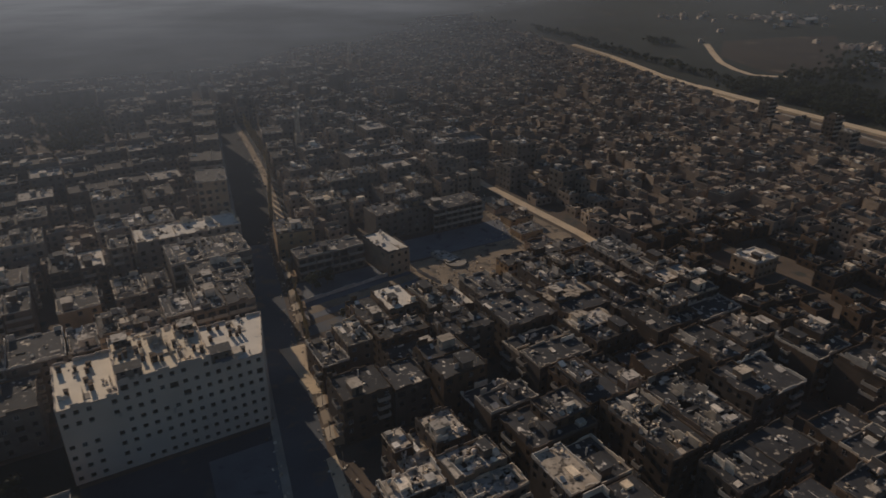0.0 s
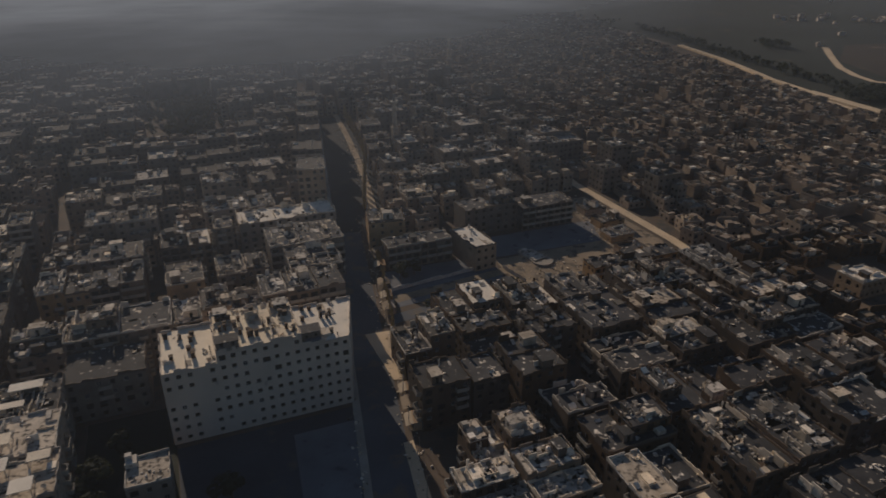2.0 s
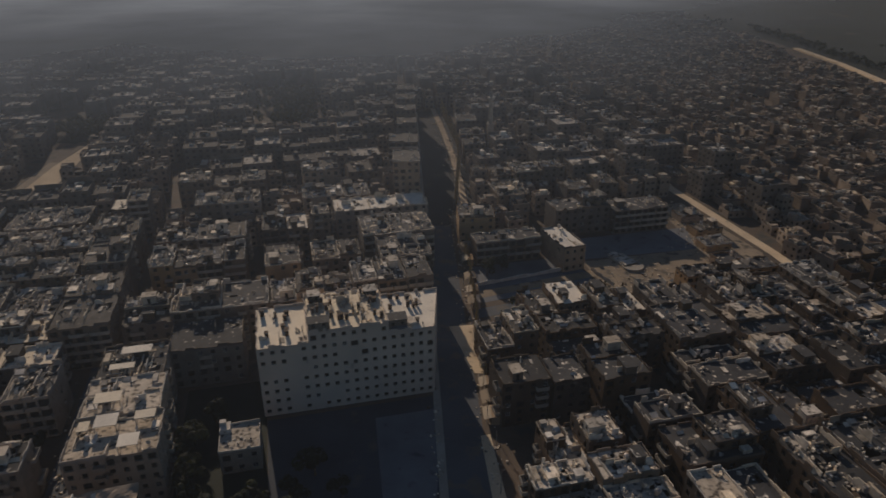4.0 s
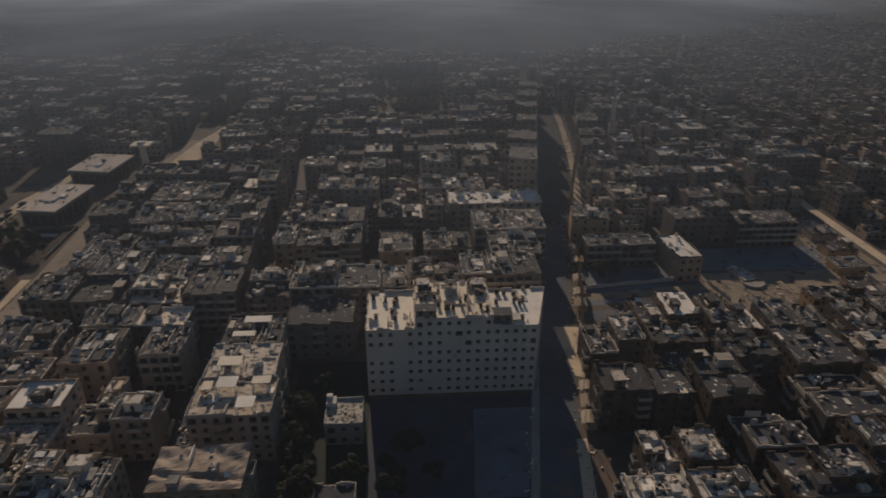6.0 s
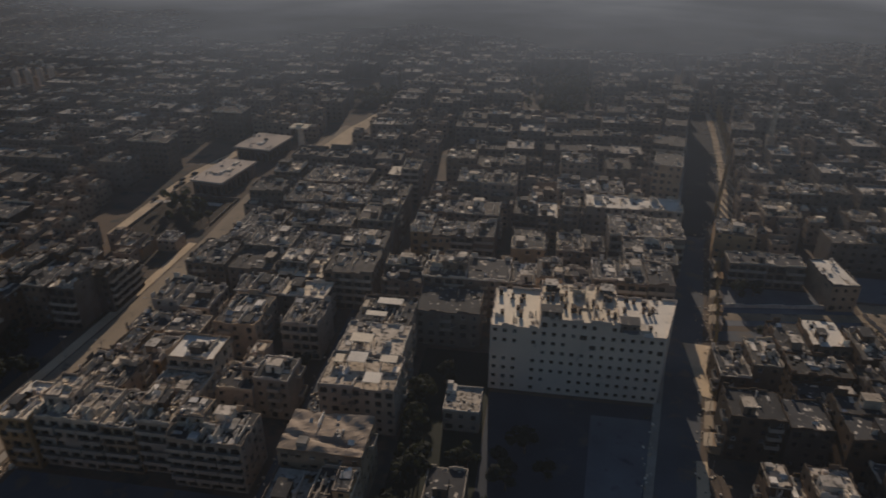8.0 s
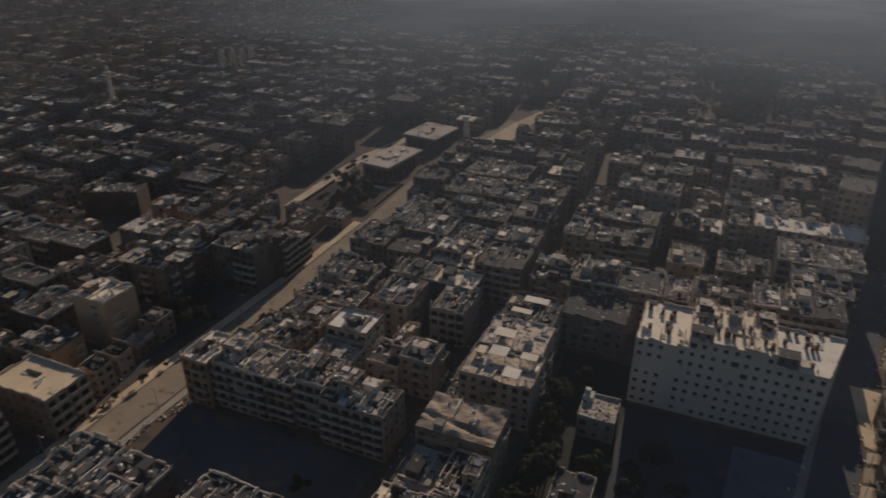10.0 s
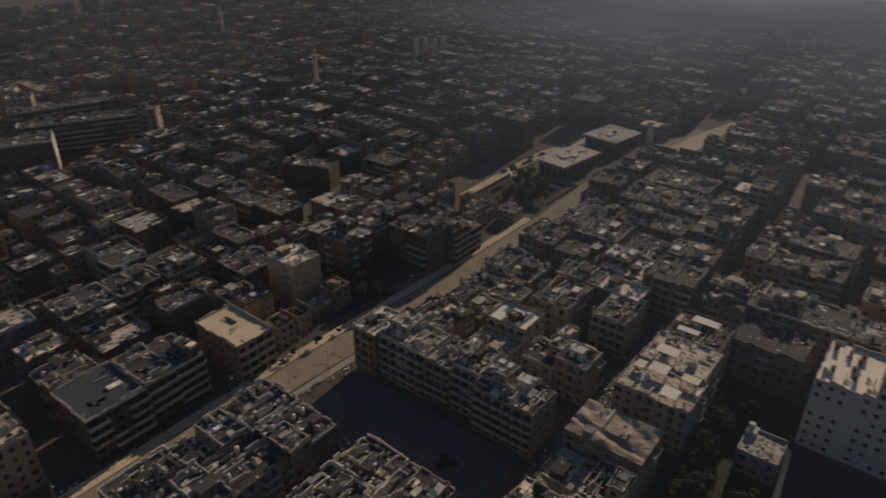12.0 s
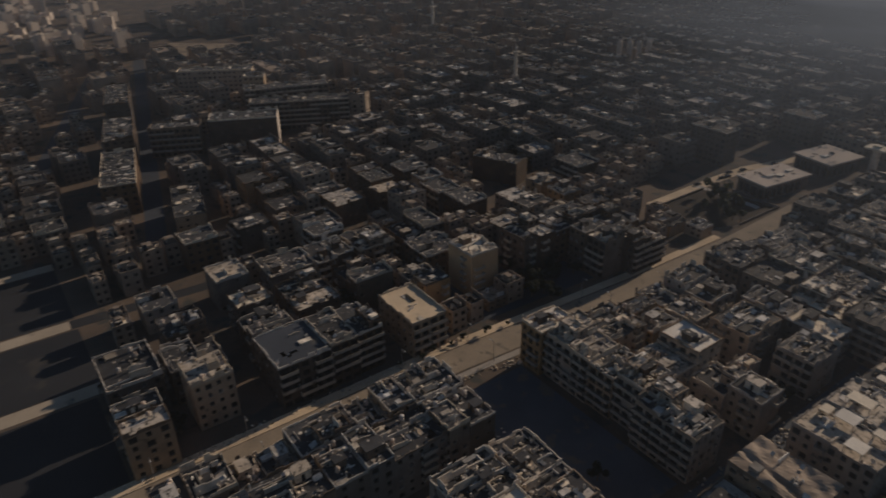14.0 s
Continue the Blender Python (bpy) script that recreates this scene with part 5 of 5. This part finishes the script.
            part("pole", pole_mesh, lamp)
            part("arm", arm_mesh, lamp)
            part("lamp_head", head_mesh, lamp)


for k, v in enumerate(range(112, 300, 13)):
    t = thing("utility_pole", place(avenue_u(v) + 7.0 + 0.4 * (k % 3), v, 0.14, k * 40), "pale leaning utility pole beside a dusty avenue", "utility pole", "avenue poles")
    part("pole", pole_mesh, t)
    q = Shape()
    q.box(-0.9, 0.9, -0.06, 0.06, 7.2, 7.34)
    part("crossarm", q.mesh("crossarm", [BARK]), t, label="dark wooden crossarm")
# low shops with sagging awnings on the pavement
for k, (v, n, mat) in enumerate(((152, 5.5, BRICKISH), (159, 6.0, DARK_BROWN), (166, 4.5, BRICKISH), (213, 6.0, BRICKISH), (221, 5.0, BRICKISH), (231, 6.0, DARK_BROWN), (246, 5.5, BRICKISH), (258, 6.0, BRICKISH))):
    t = thing("street_stall", place(avenue_u(v) + 8.2 + (v - 150) * 0.02, v, 0.14, -10.5), "ruined brown street stall with a sagging awning", "stall", "avenue stalls")
    q = Shape()
    q.box(-0.2, 2.2, -n / 2, n / 2, 0, 2.7)
    q.box(-0.24, -0.1, -n / 2 + 0.6, n / 2 - 0.6, 0.1, 2.1, 1)
    part("body", q.mesh("body", [mat, VOID]), t)
    q = Shape()
    q.poly([(-2.2, -n / 2, 2.1), (0, -n / 2, 2.75), (0, n / 2, 2.75), (-2.2, n / 2, 2.0)])
    q.poly([(-2.2, n / 2, 1.92), (0, n / 2, 2.67), (0, -n / 2, 2.67), (-2.2, -n / 2, 2.02)])
    part("awning", q.mesh("awning", [EARTH if k % 2 else SAND_ROAD]), t, label="sagging sun-bleached awning")


# ---------------------------------------------------------------- trees
def crown_shape(rng, r, n):
    s = Shape()
    lobes = [(rng.gauss(0, r * 0.45), rng.gauss(0, r * 0.45), rng.uniform(-0.35, 0.5) * r, rng.uniform(0.35, 0.6) * r) for _ in range(9)]
    for _ in range(n):
        x, y, z, q = rng.choice(lobes)
        d = Vector((rng.gauss(0, 1), rng.gauss(0, 1), rng.gauss(0, 1))).normalized() * q * rng.uniform(0.7, 1.05)
        c = Vector((x, y, z)) + d
        a = Vector((rng.gauss(0, 1), rng.gauss(0, 1), rng.gauss(0, 1))).normalized()
        b = a.cross(d).normalized() * rng.uniform(0.2, 0.45)
        a = b.cross(d).normalized() * rng.uniform(0.2, 0.45)
        s.poly([tuple(c - a - b), tuple(c + a - b * 0.6), tuple(c + a * 0.7 + b), tuple(c - a * 0.6 + b)])
    return s


def trunk_shape(rng, hgt):
    s = Shape()
    s.tube(0, 0, 0, hgt, 0.22, 0.12, 7)
    for i in range(5):
        a = i * 1.3 + rng.random()
        p = Vector((0, 0, hgt * (0.7 + 0.06 * i)))
        q = p + Vector((math.cos(a) * 1.3, math.sin(a) * 1.3, 1.3))
        for k in range(4):
            t0, t1 = 2 * math.pi * k / 4, 2 * math.pi * (k + 1) / 4
            e0, e1 = Vector((math.cos(t0), math.sin(t0), 0)), Vector((math.cos(t1), math.sin(t1), 0))
            s.poly([tuple(p + e0 * 0.07), tuple(p + e1 * 0.07), tuple(q + e1 * 0.03), tuple(q + e0 * 0.03)])
    return s


tr = random.Random(5)
tree_kinds = []
for k in range(3):
    hgt = (2.4, 3.0, 3.6)[k]
    tree_kinds.append((hgt, trunk_shape(tr, hgt).mesh("trunk", [BARK]), crown_shape(tr, (2.1, 2.6, 3.1)[k], 620).mesh("crown", [LEAF])))
TREES = [(-158, 15.5), (-153, 17), (-149.5, 5), (5, 136), (11, 142), (17, 133), (-6, 134), (-14, 168), (-16, 130), (23, 118), (-172, 152), (-150, 160), (-146, 152), (-140, 150), (-178, 84), (-183, 108),
         (91, 236), (84, 233), (-63, 160), (-58, 164), (-92, 163), (-70, 100), (88, 203), (118, 203)]
for k in range(30):
    TREES.append((tr.uniform(-21.5, -14.5), 104 + k * 5.2 + tr.uniform(-2, 2)) if k < 13 else (tr.uniform(-9, 22), tr.uniform(106, 146)) if k < 18 else (tr.uniform(-165, -146), tr.uniform(146, 172)))
BUSHES = [(-141.2, 84), (-139.6, 92), (-140.8, 97), (-139.9, 104), (-140.6, 109), (-138.9, 118), (-138.2, 127)]
TREES = [(u, v) for u, v in TREES if not (-13 < u < -0.5 and (115.5 < v < 130 or 146 < v < 160))]
for i, (u, v) in enumerate(TREES):
    hgt, tm, cm = tree_kinds[i % 3]
    t = thing("tree", place(u, v, 0, i * 77) @ Matrix.Diagonal((*(0.85 + 0.11 * (i % 5),) * 3, 1)), "small dusty dark-green tree with an uneven crown in a yard", "tree", "yard trees")
    part("trunk", tm, t)
    part("crown", cm, t, pose(0, 0, hgt + 1.2), "dull green leaves")

for i, (u, v) in enumerate(BUSHES):
    hgt, tm, cm = tree_kinds[i % 3]
    t = thing("bush", place(u, v, 0.15, i * 50) @ Matrix.Diagonal((*(0.34 + 0.05 * (i % 3),) * 3, 1)), "small dark dusty bush on a pale pavement", "bush", "pavement bushes")
    part("stem", tm, t)
    part("crown", cm, t, pose(0, 0, hgt + 1.2), "dull green leaves")

# slim dry poplars along the sunlit side of the avenue
for k in range(3):
    q = Shape()
    for _ in range(420):
        z = tr.uniform(0, 1)
        rad = 0.95 * math.sin(math.pi * min(1.0, z * 0.85 + 0.15)) ** 0.7 * tr.uniform(0.5, 1.0) + 0.08
        a = tr.uniform(0, 6.28)
        c = Vector((math.cos(a) * rad, math.sin(a) * rad, 1.6 + z * (8.0 + k)))
        e, f = Vector((-math.sin(a), math.cos(a), 0.2)) * tr.uniform(0.12, 0.3), Vector((0.1, 0.1, 1)) * tr.uniform(0.15, 0.4)
        q.poly([tuple(c - e - f), tuple(c + e - f * 0.6), tuple(c + e * 0.6 + f), tuple(c - e * 0.8 + f)])
    crown = q.mesh("crown", [OCHRE_LEAF])
    q = Shape()
    q.tube(0, 0, 0, 8.0 + k, 0.2, 0.05, 7)
    stem = q.mesh("trunk", [BARK])
    for j in range(9):
        v = 172 + (j * 3 + k) * 4.7 + tr.uniform(-2, 2)
        m = place(avenue_u(v) + 8.6 + (v - 172) * 0.022 + tr.uniform(-0.6, 0.6), v, 0.1, tr.uniform(0, 360)) @ Matrix.Diagonal((0.6, 0.6, tr.uniform(0.36, 0.6), 1))
        t = thing("street_tree", m, "stunted roadside tree with dry ochre leaves on a dusty pavement", "tree", "avenue trees")
        part("trunk", stem, t)
        part("crown", crown, t, label="dry ochre leaves")
    for j in range(8):
        v = 306 + (j * 3 + k) * 7.3 + tr.uniform(-2, 2)
        t = thing("poplar", place(avenue_u(v) + min(17.3, 8.4 + (v - 290) * 0.1) - max(0.0, v - 400) * 0.07, v, 0, tr.uniform(0, 360)), "slim poplar with dry ochre leaves beside a dusty avenue", "tree", "avenue poplars")
        part("trunk", stem, t)
        part("crown", crown, t, label="dry ochre leaves")

woods = Shape()
wr = random.Random(9)


def wood_clump(u, v, r, n):
    """Many leaf clumps heaped over a stretch of ground, with stems."""
    for _ in range(n):
        x, y = u + wr.gauss(0, r), v + wr.gauss(0, r)
        hgt, q = wr.uniform(3, 7), wr.uniform(1.4, 2.8)
        woods.box(x - 0.12, x + 0.12, y - 0.12, y + 0.12, 0, hgt)
        for _ in range(16):
            d = Vector((wr.gauss(0, 1), wr.gauss(0, 1), wr.gauss(0, 0.8))).normalized() * q * wr.uniform(0.6, 1.0)
            c = Vector((x, y, hgt)) + d
            a = d.orthogonal().normalized() * wr.uniform(0.6, 1.2)
            b = d.cross(a).normalized() * wr.uniform(0.6, 1.2)
            woods.poly([tuple(c - a - b), tuple(c + a - b * 0.7), tuple(c + a * 0.6 + b), tuple(c - a * 0.8 + b)])


for k in range(46):
    v = 150 + k * 14
    wood_clump(508 + 0.177 * (v - 247), v, 4, 6)
for u, v, r, n in ((22, 520, 13, 90), (22, 550, 13, 80), (270, 790, 40, 120), (320, 740, 30, 80), (20, 470, 11, 90), (520, 300, 9, 90), (535, 340, 12, 130), (550, 375, 12, 120), (575, 335, 14, 130), (560, 290, 14, 120), (525, 385, 8, 70), (545, 250, 16, 110), (620, 390, 16, 50), (655, 610, 10, 40), (700, 400, 14, 40), (660, 380, 12, 40), (760, 420, 20, 50), (-252, 227, 5, 40), (560, 860, 40, 60), (-150, 640, 30, 60), (-111, 484, 9, 110), (-150, 273, 4.5, 14), (-143, 266, 3, 8), (-160, 277, 3, 7)):
    wood_clump(u, v, r, n)
setting("woods", woods, [LEAF], "dark scrubby trees and bushes", "trees", kind="stuff")

# scattered farmhouses beyond the embankment road
farm = Shape()
fr = random.Random(3)
for _ in range(120):
    u, v = fr.uniform(560, 1300), fr.uniform(150, 1300)
    if fr.random() < 0.75:
        u, v = fr.choice(((835, 458), (731, 398), (885, 790), (974, 715), (1248, 742), (845, 450), (1033, 700)))
        u, v = u + fr.gauss(0, 22), v + fr.gauss(0, 22)
    if u < 560 + 0.177 * (v - 247):
        continue
    far_house(farm, u, v, fr.uniform(5, 12), fr.uniform(3.5, 6.5), fr.uniform(2.2, 3.6), fr, False, 0.5)
for _ in range(300):
    u, v = fr.uniform(-1250, -725), fr.uniform(-160, 165)
    far_house(farm, u, v, fr.uniform(7, 13), fr.uniform(7, 13), fr.uniform(4, 14), fr, False, 0.3)
setting("far_villages", farm, [PALE, VOID, WHITE_ROOF, DEBRIS, WHITE_ROOF, PALE], "pale scattered houses among far fields", "buildings", kind="stuff")

for u, v, w, d in ((996, 646, 28, 14), (939, 641, 16, 8), (1033, 715, 14, 10), (-160, 722, 34, 15), (-16, 771, 38, 14), (60, 800, 30, 14), (-90, 742, 24, 12), (330, 905, 46, 16), (390, 930, 40, 16)):
    sh = thing("storage_shed", place(u, v), "large white-roofed shed far off in the haze", "shed", "far sheds")
    t = Shape()
    t.box(-w / 2, w / 2, -d / 2, d / 2, 0, 6)
    t.box(-w / 6, w / 6, -d / 2 - 0.05, -d / 2 + 0.1, 0, 4, 1)
    part("wall", t.mesh("wall", [PALE, VOID]), sh)
    t = Shape()
    t.poly([(-w / 2 - 0.5, -d / 2 - 0.5, 6), (w / 2 + 0.5, -d / 2 - 0.5, 6), (w / 2 + 0.5, 0, 8), (-w / 2 - 0.5, 0, 8)])
    t.poly([(-w / 2 - 0.5, 0, 8), (w / 2 + 0.5, 0, 8), (w / 2 + 0.5, d / 2 + 0.5, 6), (-w / 2 - 0.5, d / 2 + 0.5, 6)])
    t.poly([(-w / 2 - 0.5, d / 2 + 0.5, 6), (w / 2 + 0.5, d / 2 + 0.5, 6), (w / 2 + 0.5, -d / 2 - 0.5, 6), (-w / 2 - 0.5, -d / 2 - 0.5, 6)])
    part("roof", t.mesh("roof", [WHITE_ROOF]), sh, label="white sheet roof")

# ---------------------------------------------------------------- minarets, silos, cars
def minaret(u, v, h):
    t = thing("minaret", place(u, v), "slender pale stone minaret rising over flat roofs", "minaret", "minarets")
    q = Shape()
    q.box(-1.9, 1.9, -1.9, 1.9, 0, h * 0.35)
    part("base", q.mesh("base", [CONCRETE]), t)
    q = Shape()
    q.tube(0, 0, h * 0.35, h * 0.8, 1.5, 1.3, 12)
    part("shaft", q.mesh("shaft", [CONCRETE]), t)
    q = Shape()
    q.tube(0, 0, h * 0.8, h * 0.83, 1.3, 2.3, 12, cap=False)
    q.tube(0, 0, h * 0.83, h * 0.86, 2.3, 2.3, 12)
    part("gallery", q.mesh("gallery", [CONCRETE]), t)
    q = Shape()
    q.tube(0, 0, h * 0.86, h * 0.94, 1.0, 1.0, 12, cap=False)
    q.tube(0, 0, h * 0.94, h, 1.1, 0.08, 12)
    part("cap", q.mesh("cap", [METAL]), t)


def mosque(u, v):
    t = thing("mosque", place(u, v), "low stone mosque with a white dome among flat roofs", "mosque")
    q = Shape()
    q.box(-6, 6, -6, 6, 0, 6.5)
    for k in range(-4, 5, 4):
        q.box(k - 0.6, k + 0.6, -6.06, -5.9, 1.6, 4.6, 1)
    part("wall", q.mesh("wall", [PLASTER, VOID]), t)
    q = Shape()
    q.tube(0, 0, 6.4, 7.6, 4.2, 4.2, 16, cap=False)
    for i in range(6):
        a0, a1 = math.pi / 12 * i, math.pi / 12 * (i + 1)
        q.tube(0, 0, 7.6 + 4.2 * math.sin(a0), 7.6 + 4.2 * math.sin(a1), 4.2 * math.cos(a0), max(0.05, 4.2 * math.cos(a1)), 16, cap=False)
    part("dome", q.mesh("dome", [WHITE_ROOF]), t, label="white dome")


mosque(-357, 329)
minaret(139, 406, 32)
minaret(275, 648, 40)
minaret(-560, 388, 38)
minaret(-369, 330, 34)
silo = Shape()
silo.tube(0, 0, 0, 19, 2.4, 2.4, 14, cap=False)
silo.tube(0, 0, 19, 20.6, 2.4, 0.5, 14)
silo_mesh = silo.mesh("silo_body", [PALE])
foot = Shape()
foot.tube(0, 0, 0, 0.8, 3.0, 3.0, 14)
foot_mesh = foot.mesh("footing", [CONCRETE])
for u, v in ((-377, 452), (-370.5, 457.5), (-366, 464), (-361, 470)):
    t = thing("silo", place(u, v), "tall pale cylindrical silo in a row far off", "silo", "silos")
    part("silo_body", silo_mesh, t)
    part("footing", foot_mesh, t)

CAR = surface("burnt_car_paint", (0.10, 0.095, 0.09), (0.04, 0.037, 0.035), rough=0.55, scale=0.8, grain=6.0, bump=0.1, vary=0.5)
body = Shape()
prof = [(-2.1, 0.35), (-2.1, 0.85), (-1.3, 0.95), (1.0, 0.95), (2.05, 0.8), (2.1, 0.35)]
for side in (-0.82, 0.82):
    body.poly([(x, side, z) for x, z in (prof if side < 0 else prof[::-1])])
for (x0, z0), (x1, z1) in zip(prof, prof[1:] + prof[:1]):
    body.poly([(x0, -0.82, z0), (x0, 0.82, z0), (x1, 0.82, z1), (x1, -0.82, z1)])
car_body = body.mesh("body", [CAR])
cab = Shape()
low, high = [(-1.35, -0.78), (0.95, -0.78), (0.95, 0.78), (-1.35, 0.78)], [(-0.95, -0.62), (0.35, -0.62), (0.35, 0.62), (-0.95, 0.62)]
for i in range(4):
    j = (i + 1) % 4
    cab.poly([(*low[i], 0.94), (*low[j], 0.94), (*high[j], 1.42), (*high[i], 1.42)], 1)
cab.poly([(*p, 1.42) for p in high])
car_cab = cab.mesh("cabin", [CAR, GLASS])
wheel = Shape()
wheel.tube(0, 0, -0.1, 0.1, 0.32, 0.32, 12)
wheel_mesh = wheel.mesh("wheel", [VOID])
for u, v, turn in ((-173.4, 322.3, 80), (-175.6, 313.3, 84), (-173.6, 303.6, 92), (-175.9, 286.7, 88), (-172.9, 308.0, 86), (-168.2, 344.0, 72)):
    t = thing("car", place(u, v, 0.03, turn), "dark dusty wrecked car abandoned on the street", "car", "street cars")
    part("body", car_body, t)
    part("cabin", car_cab, t)
    for x in (-1.3, 1.3):
        for y in (-0.8, 0.8):
            part("wheel", wheel_mesh, t, pose(x, y, 0.32, 90, 0, 0))
for i, (u, v, h) in enumerate(((450, 262, 15), (452, 312, 14), (432, 240, 13))):
    apartment(u - 4.5, u + 4.5, v - 4, v + 4, h, "bands", 380 + i, near=False, name="slab_block", label="tall grey apartment block at the edge of the low suburb")

# ---------------------------------------------------------------- rubble in the streets
heap = Shape()
hr = random.Random(8)


def rubble_along(u0, v0, u1, v1, spread, n):
    for _ in range(n):
        t = hr.random()
        x, y = u0 + (u1 - u0) * t + hr.gauss(0, spread), v0 + (v1 - v0) * t + hr.gauss(0, spread)
        a = abs(hr.gauss(0.05, 0.14)) + 0.06
        heap.box(x - a, x + a, y - a * 0.7, y + a * 0.7, -0.05, a * hr.uniform(0.5, 1.4) + 0.1, 0, hr.uniform(0, 3.1), hr.uniform(-0.3, 0.3))


rubble_along(avenue_u(110) + 7.2, 110, avenue_u(300) + 7.2, 300, 1.6, 330)
rubble_along(100, 330, 122, 480, 2.5, 500)
rubble_along(avenue_u(110) - 7.6, 110, avenue_u(300) - 7.6, 300, 0.8, 220)
rubble_along(-141.6, -60, -141, 110, 0.8, 500)
rubble_along(-124, -60, -123.5, 110, 0.8, 500)
rubble_along(-121, 110, -118, 240, 1.2, 500)
rubble_along(-50, 60, -50, 200, 2.0, 500)
rubble_along(180, 230, 196, 280, 6.0, 260)
rubble_along(130, 205, 150, 225, 6.0, 250)
rubble_along(-110, 88, -60, 90, 2.5, 300)
setting("street_rubble", heap, [DEBRIS], "blocks and chunks of fallen masonry along the streets", "rubble", kind="stuff")

# ---------------------------------------------------------------- painted haze: a flat sheet over the town
hz = bpy.data.materials.new("thin_haze")
hz.use_nodes = True
n, link = hz.node_tree.nodes, hz.node_tree.links.new
for nd in list(n):
    if nd.type == "BSDF_PRINCIPLED":
        n.remove(nd)
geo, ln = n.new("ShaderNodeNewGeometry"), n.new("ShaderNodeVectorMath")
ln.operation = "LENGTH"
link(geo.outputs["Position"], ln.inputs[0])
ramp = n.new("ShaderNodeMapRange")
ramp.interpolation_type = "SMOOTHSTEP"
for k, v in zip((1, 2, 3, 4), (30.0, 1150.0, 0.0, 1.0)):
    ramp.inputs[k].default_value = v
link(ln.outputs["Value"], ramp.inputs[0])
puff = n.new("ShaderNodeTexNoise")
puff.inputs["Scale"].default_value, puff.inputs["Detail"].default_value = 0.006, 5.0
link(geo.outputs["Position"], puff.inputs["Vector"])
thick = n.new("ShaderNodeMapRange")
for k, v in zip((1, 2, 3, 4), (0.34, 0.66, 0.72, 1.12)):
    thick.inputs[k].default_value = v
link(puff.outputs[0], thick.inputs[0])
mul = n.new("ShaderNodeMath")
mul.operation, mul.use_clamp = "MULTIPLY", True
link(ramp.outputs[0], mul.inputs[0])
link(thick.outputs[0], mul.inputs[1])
# Denser towards the sun's bearing, which paints the glow of lit air.
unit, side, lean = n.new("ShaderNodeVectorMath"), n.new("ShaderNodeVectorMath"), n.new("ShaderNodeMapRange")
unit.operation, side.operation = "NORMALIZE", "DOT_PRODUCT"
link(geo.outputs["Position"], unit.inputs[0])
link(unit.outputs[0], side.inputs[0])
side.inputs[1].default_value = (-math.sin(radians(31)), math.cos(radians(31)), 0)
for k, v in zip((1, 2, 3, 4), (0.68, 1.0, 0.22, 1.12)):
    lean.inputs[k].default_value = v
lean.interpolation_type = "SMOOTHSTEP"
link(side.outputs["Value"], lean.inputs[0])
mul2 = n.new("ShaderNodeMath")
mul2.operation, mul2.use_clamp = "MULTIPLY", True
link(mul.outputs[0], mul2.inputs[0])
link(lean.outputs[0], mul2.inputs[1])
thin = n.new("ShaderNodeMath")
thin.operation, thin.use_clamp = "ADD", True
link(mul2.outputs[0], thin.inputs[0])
# Thin veil everywhere, painted in to lift the near blacks.
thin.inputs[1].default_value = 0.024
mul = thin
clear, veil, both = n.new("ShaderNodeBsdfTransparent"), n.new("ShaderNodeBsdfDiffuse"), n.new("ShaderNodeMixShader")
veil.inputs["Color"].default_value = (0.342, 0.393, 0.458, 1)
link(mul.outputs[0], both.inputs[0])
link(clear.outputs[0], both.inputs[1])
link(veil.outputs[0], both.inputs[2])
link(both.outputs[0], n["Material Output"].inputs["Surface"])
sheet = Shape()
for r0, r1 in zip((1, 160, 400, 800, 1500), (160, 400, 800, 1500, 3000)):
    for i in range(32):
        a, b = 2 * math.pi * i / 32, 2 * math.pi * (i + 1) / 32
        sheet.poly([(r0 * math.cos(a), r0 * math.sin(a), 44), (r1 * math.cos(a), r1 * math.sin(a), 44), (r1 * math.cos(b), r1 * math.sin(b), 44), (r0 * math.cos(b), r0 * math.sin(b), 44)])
setting("backdrop_haze", sheet, [hz], "sheet painted as thin grey haze over the town", "haze")
